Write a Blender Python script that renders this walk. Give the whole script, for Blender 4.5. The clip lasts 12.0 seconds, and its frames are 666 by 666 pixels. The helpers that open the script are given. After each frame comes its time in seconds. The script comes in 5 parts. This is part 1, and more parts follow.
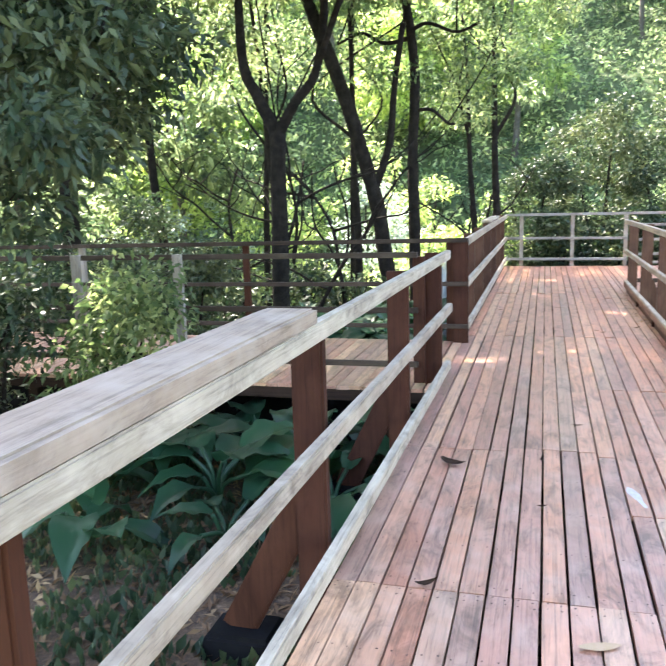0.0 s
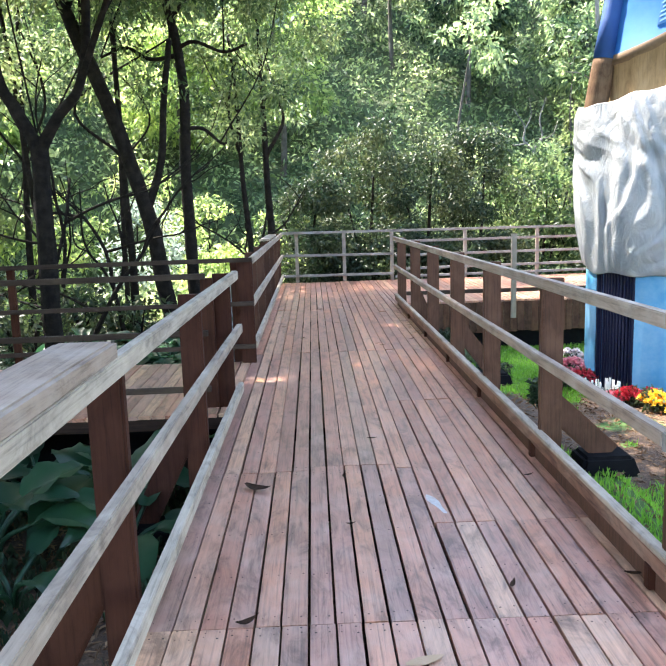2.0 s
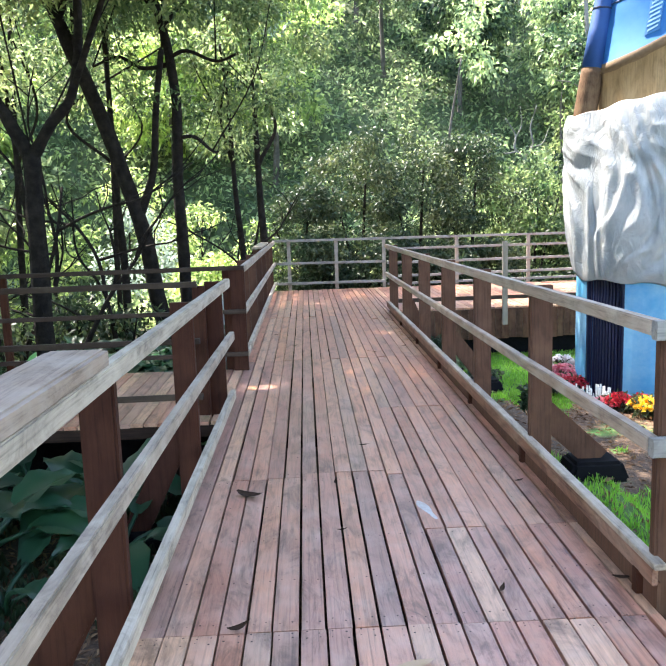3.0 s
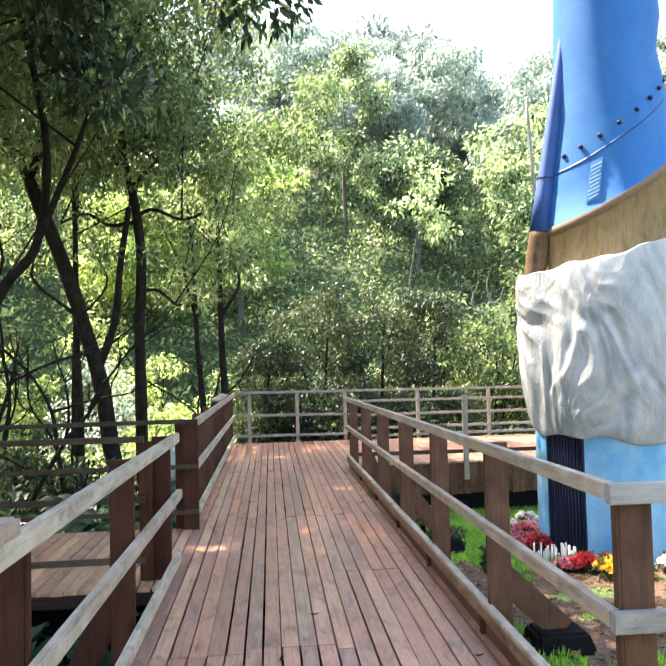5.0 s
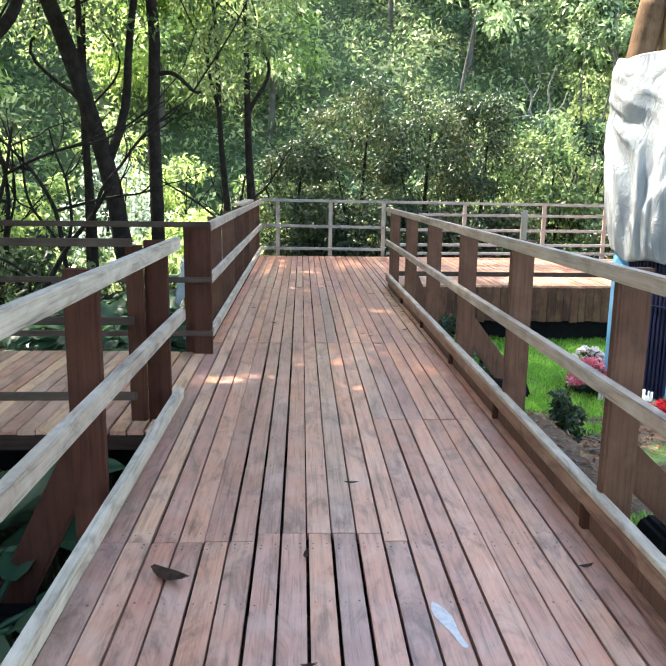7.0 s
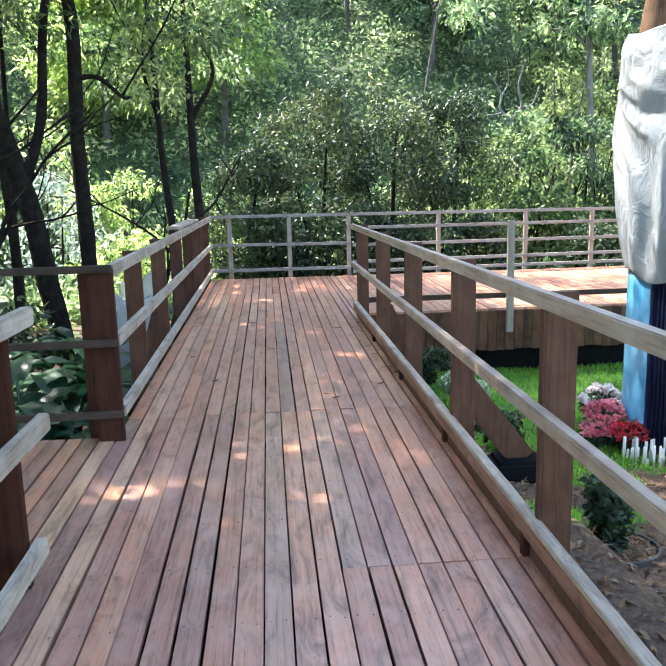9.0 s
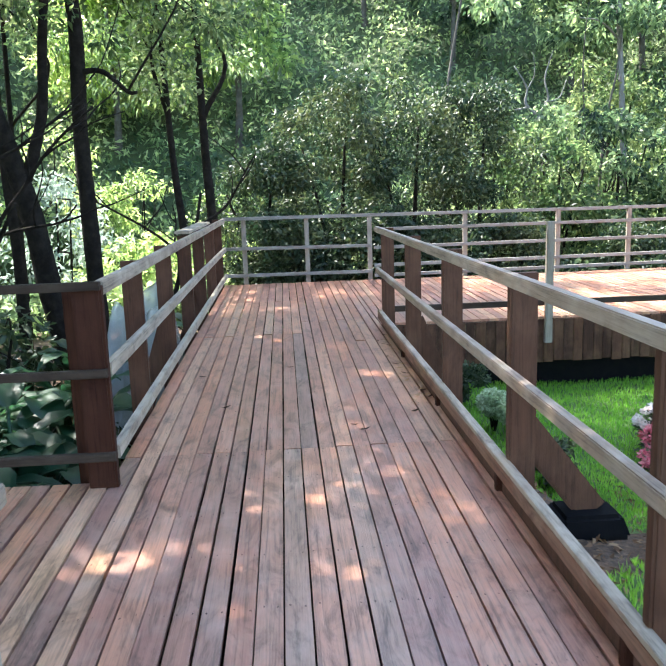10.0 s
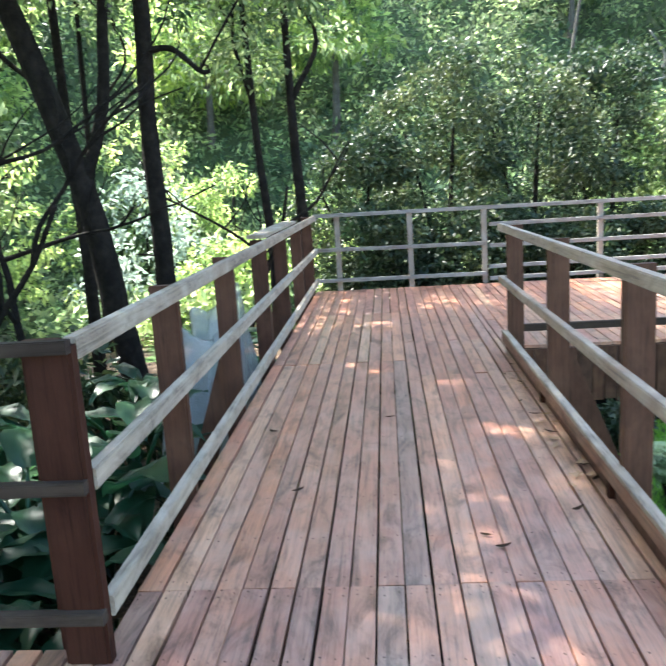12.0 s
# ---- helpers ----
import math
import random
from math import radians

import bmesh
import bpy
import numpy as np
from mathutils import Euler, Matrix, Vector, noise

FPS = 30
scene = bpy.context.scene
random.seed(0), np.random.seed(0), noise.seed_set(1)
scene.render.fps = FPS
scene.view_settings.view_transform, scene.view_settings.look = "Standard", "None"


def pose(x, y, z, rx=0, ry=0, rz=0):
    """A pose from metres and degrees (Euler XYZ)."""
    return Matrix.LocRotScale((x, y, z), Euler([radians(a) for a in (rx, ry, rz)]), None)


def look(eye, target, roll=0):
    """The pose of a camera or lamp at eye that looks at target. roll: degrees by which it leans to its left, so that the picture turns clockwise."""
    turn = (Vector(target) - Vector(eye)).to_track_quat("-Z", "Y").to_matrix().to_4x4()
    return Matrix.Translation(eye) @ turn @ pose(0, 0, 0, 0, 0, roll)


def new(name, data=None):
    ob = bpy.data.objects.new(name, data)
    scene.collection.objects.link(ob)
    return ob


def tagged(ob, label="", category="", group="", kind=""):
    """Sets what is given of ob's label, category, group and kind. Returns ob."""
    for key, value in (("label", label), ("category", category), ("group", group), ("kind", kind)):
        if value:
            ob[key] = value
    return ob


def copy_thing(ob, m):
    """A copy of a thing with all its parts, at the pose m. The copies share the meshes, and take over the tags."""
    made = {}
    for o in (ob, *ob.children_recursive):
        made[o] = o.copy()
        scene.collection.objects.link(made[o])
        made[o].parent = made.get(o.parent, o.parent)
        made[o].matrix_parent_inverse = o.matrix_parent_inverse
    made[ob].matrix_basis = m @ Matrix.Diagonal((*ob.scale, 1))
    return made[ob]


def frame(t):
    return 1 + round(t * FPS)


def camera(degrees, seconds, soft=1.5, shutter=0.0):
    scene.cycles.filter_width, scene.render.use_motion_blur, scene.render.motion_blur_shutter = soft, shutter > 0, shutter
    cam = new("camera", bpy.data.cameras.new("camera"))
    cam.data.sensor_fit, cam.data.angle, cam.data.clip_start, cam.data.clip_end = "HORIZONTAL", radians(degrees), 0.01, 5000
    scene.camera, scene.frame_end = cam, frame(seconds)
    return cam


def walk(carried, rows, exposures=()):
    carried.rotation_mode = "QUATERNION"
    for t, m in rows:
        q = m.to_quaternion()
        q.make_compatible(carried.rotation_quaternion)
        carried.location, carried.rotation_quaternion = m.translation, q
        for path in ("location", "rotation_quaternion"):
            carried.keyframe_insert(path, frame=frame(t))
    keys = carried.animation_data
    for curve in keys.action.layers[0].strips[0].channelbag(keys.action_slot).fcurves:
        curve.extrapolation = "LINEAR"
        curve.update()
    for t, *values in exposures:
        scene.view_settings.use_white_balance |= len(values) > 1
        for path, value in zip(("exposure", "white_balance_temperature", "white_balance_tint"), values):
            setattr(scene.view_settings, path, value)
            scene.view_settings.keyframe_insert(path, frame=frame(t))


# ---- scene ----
cam = camera(47.6, 12.0, shutter=0.25)
PATH = [
    (0, (0.728, -7.585, 1.49), (0.192, -5.691, 1.135), -1.7),
    (0.5, (0.668, -7.49, 1.518), (0.39, -5.539, 1.178), -1.2),
    (1, (0.606, -7.452, 1.514), (0.595, -5.48, 1.181), -1.5),
    (1.5, (0.592, -7.462, 1.503), (0.614, -5.489, 1.175), -1.7),
    (2, (0.602, -7.481, 1.505), (0.648, -5.509, 1.179), -1.8),
    (2.5, (0.609, -7.497, 1.502), (0.668, -5.523, 1.187), -2.0),
    (3, (0.613, -7.51, 1.508), (0.678, -5.535, 1.201), -1.9),
    (3.5, (0.636, -7.511, 1.531), (0.71, -5.525, 1.305), -1.9),
    (3.7, (0.654, -7.503, 1.572), (0.748, -5.507, 1.51), -1.8),
    (4.5, (0.7, -7.46, 1.55), (0.9, -5.5, 1.74), -2.0),
    (5.3, (0.713, -7.368, 1.512), (0.835, -5.372, 1.48), -1.7),
    (5.5, (0.717, -7.32, 1.503), (0.736, -5.323, 1.384), -4.4),
    (6, (0.645, -6.855, 1.479), (0.685, -4.89, 1.109), -4.1),
    (6.5, (0.728, -6.449, 1.447), (0.818, -4.495, 1.028), -2.3),
    (7, (0.711, -5.993, 1.376), (0.796, -4.034, 0.982), 0.8),
    (7.5, (0.729, -5.603, 1.418), (0.857, -3.649, 1.012), -0.4),
    (7.7, (0.766, -5.419, 1.419), (0.912, -3.467, 1.007), -0.5),
    (9.3, (0.921, -4.26, 1.463), (1.075, -2.302, 1.087), -1.6),
    (9.5, (0.93, -4.144, 1.459), (1.063, -2.184, 1.082), -1.7),
    (10, (0.895, -3.712, 1.463), (1.013, -1.752, 1.083), -1.9),
    (10.5, (0.986, -3.292, 1.45), (1.08, -1.329, 1.079), -2.5),
    (11, (0.982, -2.907, 1.412), (1.037, -0.94, 1.055), -1.9),
    (11.5, (0.936, -2.478, 1.443), (1.003, -0.517, 1.054), -1.8),
    (12, (0.931, -2.11, 1.447), (0.778, -0.154, 1.059), -3.6),
]
walk(cam, [(t, look(eye, target, roll)) for t, eye, target, roll in PATH],
     [(0, 3.72, 7180, 12), (0.6, 3.47, 7080, 12), (1.2, 3.12, 6830, 12), (3.5, 3.12, 6880, 11), (3.7, 3.12, 6880, 11),
      (5.3, 3.02, 7780, 12), (5.6, 3.07, 7780, 12), (6.2, 3.27, 7380, 10), (7.7, 3.10, 7080, 8), (9.5, 2.97, 6480, 7), (12, 3.12, 6480, 4)])

# ---- light and exposure ----
SUN = Vector((-0.44, 0.36, 0.82)).normalized()
world = bpy.data.worlds.new("sky")
scene.world = world
world.use_nodes = True
_n = world.node_tree.nodes
_sky = _n.new("ShaderNodeTexSky")
_sky.sky_type, _sky.sun_disc = "NISHITA", False
_sky.sun_elevation = math.asin(SUN.z)
_sky.sun_rotation = math.atan2(SUN.x, SUN.y)
_n["Background"].inputs["Strength"].default_value = 0.15
world.node_tree.links.new(_sky.outputs["Color"], _n["Background"].inputs["Color"])
sun = new("sun", bpy.data.lights.new("sun", "SUN"))
sun.data.energy, sun.data.angle, sun.data.color = 3.2, radians(0.55), (1.0, 0.96, 0.91)
sun.matrix_world = look((0, 0, 0), -SUN)

# ---- materials ----


def nodes_of(name):
    m = bpy.data.materials.new(name)
    m.use_nodes = True
    t = m.node_tree
    return m, t, t.nodes["Principled BSDF"], t.links.new


def node(t, kind, **values):
    n = t.nodes.new("ShaderNode" + kind)
    for k, v in values.items():
        n.inputs[k].default_value = v
    return n


def ramp(t, *stops):
    n = t.nodes.new("ShaderNodeValToRGB")
    e = n.color_ramp.elements
    while len(e) < len(stops):
        e.new(0.5)
    for s, (p, c) in zip(e, stops):
        s.position, s.color = p, (*c, 1)
    return n


def mixc(t, kind, fac):
    n = t.nodes.new("ShaderNodeMix")
    n.data_type, n.blend_type = "RGBA", kind
    n.inputs[0].default_value = fac
    return n


def wood(name, axis, tones, rough=0.7, grain=1.0, wear=(0.5, 0.47, 0.43), wear_amount=0.3, stain=0.4, gloss=0.5):
    """Planed, weathered timber with its grain along one axis of the world; each piece takes its own tone."""
    m, t, b, link = nodes_of(name)
    geo, info = t.nodes.new("ShaderNodeNewGeometry"), t.nodes.new("ShaderNodeObjectInfo")
    shift = node(t, "VectorMath")
    shift.operation = "MULTIPLY_ADD"
    comb = t.nodes.new("ShaderNodeCombineXYZ")
    for i in range(3):
        link(info.outputs["Random"], comb.inputs[i])
    shift.inputs[1].default_value = (37, 53, 41)
    link(comb.outputs[0], shift.inputs[0])
    link(geo.outputs["Position"], shift.inputs[2])
    mp = node(t, "Mapping")
    s = [70.0, 70.0, 70.0]
    s["xyz".index(axis)] = 2.2
    mp.inputs["Scale"].default_value = s
    link(shift.outputs[0], mp.inputs["Vector"])
    fine = node(t, "TexNoise", Scale=1.0, Detail=6.0, Roughness=0.65, Distortion=0.6)
    link(mp.outputs[0], fine.inputs["Vector"])
    blot = node(t, "TexNoise", Scale=5.0, Detail=4.0, Roughness=0.6)
    link(shift.outputs[0], blot.inputs["Vector"])
    tone = ramp(t, *[(i / max(1, len(tones) - 1), c) for i, c in enumerate(tones)])
    link(info.outputs["Random"], tone.inputs[0])
    g = ramp(t, (0.3, (0.42,) * 3), (0.47, (0.92,) * 3), (0.75, (1.18,) * 3))
    link(fine.outputs[0], g.inputs[0])
    mul = mixc(t, "MULTIPLY", grain)
    link(tone.outputs[0], mul.inputs[6])
    link(g.outputs[0], mul.inputs[7])
    wr = ramp(t, (0.42, (0, 0, 0)), (0.72, (wear_amount,) * 3))
    link(blot.outputs[0], wr.inputs[0])
    mw = mixc(t, "MIX", 0)
    link(wr.outputs[0], mw.inputs[0])
    link(mul.outputs[2], mw.inputs[6])
    mw.inputs[7].default_value = (*wear, 1)
    ms = node(t, "Mapping")
    e = [9.0, 9.0, 9.0]
    e["xyz".index(axis)] = 3.0
    ms.inputs["Scale"].default_value = e
    link(shift.outputs[0], ms.inputs["Vector"])
    damp = node(t, "TexNoise", Scale=1.0, Detail=8.0, Roughness=0.72, Distortion=0.8)
    link(ms.outputs[0], damp.inputs["Vector"])
    sr = ramp(t, (0.33, (0.38, 0.36, 0.36)), (0.5, (0.95,) * 3), (0.7, (1.15,) * 3))
    link(damp.outputs[0], sr.inputs[0])
    st = mixc(t, "MULTIPLY", stain)
    link(mw.outputs[2], st.inputs[6])
    link(sr.outputs[0], st.inputs[7])
    link(st.outputs[2], b.inputs["Base Color"])
    b.inputs["Specular IOR Level"].default_value = gloss
    rr = node(t, "MapRange")
    rr.inputs["To Min"].default_value, rr.inputs["To Max"].default_value = rough - 0.15, rough + 0.15
    link(blot.outputs[0], rr.inputs[0])
    link(rr.outputs[0], b.inputs["Roughness"])
    bump = node(t, "Bump", Strength=0.35, Distance=0.004)
    link(fine.outputs[0], bump.inputs["Height"])
    link(bump.outputs[0], b.inputs["Normal"])
    return m


def leafy(name, tones, translucency=0.35, rough=0.45, yellow=(0.96, 1.0, 0.9), gloss=0.3):
    """Leaves: a tone for each leaf, clumps painted darker and brighter, light passing through, a soft gloss."""
    m, t, b, link = nodes_of(name)
    geo, info = t.nodes.new("ShaderNodeNewGeometry"), t.nodes.new("ShaderNodeObjectInfo")
    # clump-sized noise paints sunlit and shaded masses into the leaf tone
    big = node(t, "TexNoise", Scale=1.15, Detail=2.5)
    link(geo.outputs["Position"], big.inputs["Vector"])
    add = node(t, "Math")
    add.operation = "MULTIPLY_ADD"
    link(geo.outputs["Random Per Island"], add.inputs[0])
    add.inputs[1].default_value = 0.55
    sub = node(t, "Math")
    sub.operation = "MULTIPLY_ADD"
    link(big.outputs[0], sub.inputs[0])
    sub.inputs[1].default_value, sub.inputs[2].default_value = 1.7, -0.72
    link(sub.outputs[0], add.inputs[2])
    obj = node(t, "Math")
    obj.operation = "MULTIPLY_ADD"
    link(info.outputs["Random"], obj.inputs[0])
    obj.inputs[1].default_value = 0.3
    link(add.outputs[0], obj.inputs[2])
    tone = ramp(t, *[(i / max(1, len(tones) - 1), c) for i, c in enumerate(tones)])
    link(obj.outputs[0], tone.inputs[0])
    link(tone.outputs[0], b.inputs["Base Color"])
    b.inputs["Roughness"].default_value = rough
    b.inputs["Specular IOR Level"].default_value = gloss
    tr = t.nodes.new("ShaderNodeBsdfTranslucent")
    warm = mixc(t, "MULTIPLY", 1.0)
    link(tone.outputs[0], warm.inputs[6])
    warm.inputs[7].default_value = (*[c * 2.7 for c in yellow], 1)
    link(warm.outputs[2], tr.inputs["Color"])
    mx = t.nodes.new("ShaderNodeMixShader")
    mx.inputs[0].default_value = translucency
    link(b.outputs[0], mx.inputs[1])
    link(tr.outputs[0], mx.inputs[2])
    link(mx.outputs[0], t.nodes["Material Output"].inputs["Surface"])
    return m


def plain(name, colour, rough=0.5, metal=0.0, spot=None, scale=8.0, bump=0.2, depth=0.005, amount=0.6):
    """A surface of one colour with stains of another and fine relief."""
    m, t, b, link = nodes_of(name)
    tc = t.nodes.new("ShaderNodeNewGeometry")
    nz = node(t, "TexNoise", Scale=scale, Detail=7.0, Roughness=0.65)
    link(tc.outputs["Position"], nz.inputs["Vector"])
    r = ramp(t, (0.4, colour), (0.75, tuple(a + (c - a) * amount for a, c in zip(colour, spot or tuple(v * 0.7 for v in colour)))))
    link(nz.outputs[0], r.inputs[0])
    link(r.outputs[0], b.inputs["Base Color"])
    b.inputs["Roughness"].default_value, b.inputs["Metallic"].default_value = rough, metal
    f = node(t, "TexNoise", Scale=scale * 9, Detail=5.0)
    link(tc.outputs["Position"], f.inputs["Vector"])
    bp = node(t, "Bump", Strength=bump, Distance=depth)
    link(f.outputs[0], bp.inputs["Height"])
    link(bp.outputs[0], b.inputs["Normal"])
    return m


DECK = [(0.495, 0.206, 0.124), (0.337, 0.156, 0.114), (0.574, 0.265, 0.158), (0.406, 0.184, 0.129), (0.614, 0.344, 0.203), (0.307, 0.156, 0.119), (0.525, 0.231, 0.134), (0.436, 0.182, 0.109), (0.554, 0.307, 0.188)]
M_DECK = wood("deck_timber", "y", DECK, 0.38, 1.0, (0.52, 0.38, 0.3), 0.36, stain=1.0, gloss=0.5)
GREY = [(0.38, 0.3, 0.225), (0.44, 0.36, 0.27), (0.33, 0.25, 0.185)]
M_RAIL_Y = wood("rail_timber_along", "y", GREY, 0.75, 1.0, (0.55, 0.46, 0.36), 0.6, 0.8, 0.25)
M_RAIL_BROWN = wood("brown_rail_timber", "y", [(0.36, 0.26, 0.19), (0.42, 0.32, 0.24), (0.33, 0.23, 0.17)], 0.7, 1.0, (0.52, 0.45, 0.37), 0.55, 0.6, 0.35)
M_RAIL_X = wood("rail_timber_across", "x", [(0.23, 0.205, 0.18), (0.27, 0.25, 0.225)], 0.75, 0.9, (0.34, 0.33, 0.31), 0.5, 0.5, 0.3)
M_RAIL_DARK = wood("dark_rail_timber", "x", [(0.04, 0.026, 0.019), (0.06, 0.04, 0.029)], 0.8, 0.9, (0.12, 0.095, 0.07), 0.35, 0.5, 0.2)
M_POST = wood("post_timber", "z", [(0.046, 0.015, 0.009), (0.062, 0.022, 0.012), (0.036, 0.012, 0.008)], 0.65, 0.9, (0.12, 0.05, 0.03), 0.2, 0.5, 0.12)
# lighter brown copy of the post timber, with sunlight put into its tone
M_POST_LIT = wood("lit_post_timber", "z", [(0.085, 0.036, 0.021), (0.11, 0.05, 0.03), (0.07, 0.029, 0.018)], 0.65, 0.9, (0.18, 0.1, 0.065), 0.3, 0.5, 0.2)
M_LOW = wood("low_board_timber", "y", [(0.22, 0.105, 0.065), (0.28, 0.14, 0.09)], 0.65, 1.0, (0.42, 0.3, 0.22), 0.4, 0.9, 0.25)
M_PALE = wood("pale_post_timber", "z", [(0.3, 0.25, 0.2), (0.26, 0.21, 0.165)], 0.75, 0.8)
M_SKIRT = wood("skirt_timber", "z", [(0.06, 0.024, 0.015), (0.12, 0.052, 0.03), (0.045, 0.02, 0.014)], 0.65, 0.9, (0.3, 0.17, 0.1), 0.3, 0.5, 0.2)
M_CAP = wood("cap_timber", "y", [(0.31, 0.22, 0.16), (0.36, 0.265, 0.195)], 0.8, 0.8, (0.45, 0.36, 0.285), 0.65, 0.5, 0.15)
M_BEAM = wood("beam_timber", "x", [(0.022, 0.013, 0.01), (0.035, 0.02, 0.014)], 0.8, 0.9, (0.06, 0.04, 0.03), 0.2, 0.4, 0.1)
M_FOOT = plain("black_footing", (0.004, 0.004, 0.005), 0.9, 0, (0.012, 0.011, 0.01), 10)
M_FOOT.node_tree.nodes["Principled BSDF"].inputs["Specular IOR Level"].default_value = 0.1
M_NAIL = plain("rusty_nail", (0.06, 0.04, 0.035), 0.6, 0.6)
M_BARK = plain("bark", (0.013, 0.01, 0.008), 0.95, 0, (0.05, 0.04, 0.032), 9, 1.0, 0.03)
M_BARK.node_tree.nodes["Principled BSDF"].inputs["Specular IOR Level"].default_value = 0.15
M_BARK_PALE = plain("pale_bark", (0.2, 0.19, 0.17), 0.9, 0, (0.12, 0.1, 0.085), 7, 0.8, 0.02)
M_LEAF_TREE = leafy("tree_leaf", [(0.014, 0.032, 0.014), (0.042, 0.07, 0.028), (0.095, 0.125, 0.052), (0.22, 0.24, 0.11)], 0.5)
# bush and sunny leaves: sunlight put into brighter yellow-green tones
M_LEAF_SUNLIT = leafy("sunlit_bush_leaf", [(0.018, 0.038, 0.018), (0.13, 0.185, 0.062), (0.42, 0.46, 0.18)], 0.55)
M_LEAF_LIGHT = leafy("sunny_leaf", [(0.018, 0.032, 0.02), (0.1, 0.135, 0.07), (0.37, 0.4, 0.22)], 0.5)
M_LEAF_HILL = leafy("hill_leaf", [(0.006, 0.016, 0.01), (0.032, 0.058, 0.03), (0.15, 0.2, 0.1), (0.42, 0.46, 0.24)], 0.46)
# paled, blued leaves: haze on far trees, sunlight on near bushes, both as colour
M_LEAF_PALED = leafy("paled_leaf", [(0.07, 0.1, 0.088), (0.16, 0.205, 0.18), (0.33, 0.385, 0.335)], 0.42, yellow=(1, 1, 0.95))
# blue-grey leaves with the distance haze put into their colour
M_LEAF_HAZE = leafy("haze_tinted_leaf", [(0.03, 0.045, 0.042), (0.07, 0.092, 0.085), (0.14, 0.165, 0.15)], 0.3, yellow=(1, 1, 0.95))
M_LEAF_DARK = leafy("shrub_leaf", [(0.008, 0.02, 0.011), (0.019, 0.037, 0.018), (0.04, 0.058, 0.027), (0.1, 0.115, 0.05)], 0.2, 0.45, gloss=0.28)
M_LEAF_BIG = leafy("broad_leaf", [(0.008, 0.03, 0.016), (0.02, 0.062, 0.028), (0.075, 0.16, 0.045)], 0.28, 0.38)
M_LEAF_GREY = leafy("variegated_leaf", [(0.12, 0.18, 0.09), (0.3, 0.36, 0.22), (0.5, 0.53, 0.4)], 0.3)
M_GRASS = leafy("grass_blade", [(0.07, 0.17, 0.02), (0.12, 0.27, 0.03), (0.2, 0.35, 0.05)], 0.4)
M_TURF = plain("turf_soil", (0.05, 0.1, 0.018), 0.95, 0, (0.1, 0.17, 0.035), 14, 0.8, 0.02, 1.0)
M_LITTER = leafy("dry_leaf", [(0.06, 0.03, 0.016), (0.15, 0.085, 0.046), (0.3, 0.2, 0.11)], 0.1, 0.8, (1, 0.9, 0.7))
M_BLUE = plain("blue_paint", (0.018, 0.115, 0.31), 0.6, 0, (0.045, 0.165, 0.36), 2.6, 0.1)
M_BLUE.node_tree.nodes["Principled BSDF"].inputs["Specular IOR Level"].default_value = 0.12
M_BLUE_DEEP = plain("deep_blue_paint", (0.008, 0.055, 0.21), 0.7, 0, (0.02, 0.1, 0.3), 2.5, 0.08)
M_ROLL = wood("streaked_brown_cloth", "z", [(0.105, 0.062, 0.036), (0.135, 0.08, 0.047)], 0.9, 1.0, (0.22, 0.15, 0.09), 0.5, 0.9, 0.1)
M_BARK_HILL = plain("hill_bark", (0.07, 0.06, 0.05), 0.95, 0, (0.2, 0.18, 0.15), 6, 0.8, 0.03)
M_BLUE_PALE = plain("pale_blue_paint", (0.06, 0.28, 0.50), 0.5, 0, (0.35, 0.5, 0.6), 2.2, 0.15)
M_BLUE_DARK = plain("dark_louvre_paint", (0.012, 0.016, 0.05), 0.4, 0.3)
M_HEM = plain("brown_hem", (0.19, 0.12, 0.065), 0.8, 0, (0.08, 0.05, 0.03), 25)
M_CLOTH = wood("tan_cloth", "z", [(0.3, 0.205, 0.11), (0.27, 0.18, 0.095)], 0.9, 0.6, (0.36, 0.26, 0.15), 0.5, 0.5, 0.1)
M_PLATE = plain("pale_blue_plate", (0.03, 0.16, 0.38), 0.5)
M_INK = plain("white_lettering", (0.2, 0.4, 0.58), 0.6)
M_WAX = plain("white_wax", (0.8, 0.78, 0.72), 0.45)
M_WAX_DARK = plain("grey_wax", (0.35, 0.33, 0.3), 0.5)
M_POT = plain("dark_pot", (0.05, 0.045, 0.04), 0.6)


def petal(name, tones):
    return leafy(name, tones, 0.25, 0.6, (0.6, 0.5, 0.5))


M_RED = petal("red_petal", [(0.3, 0.01, 0.02), (0.5, 0.03, 0.05), (0.6, 0.12, 0.14)])
M_PINK = petal("pink_petal", [(0.5, 0.05, 0.1), (0.68, 0.2, 0.26), (0.78, 0.5, 0.5)])
M_WHITE = petal("white_petal", [(0.55, 0.5, 0.45), (0.75, 0.7, 0.66), (0.8, 0.78, 0.75)])
M_YELLOW = petal("yellow_petal", [(0.7, 0.35, 0.02), (0.8, 0.5, 0.03), (0.8, 0.6, 0.1)])


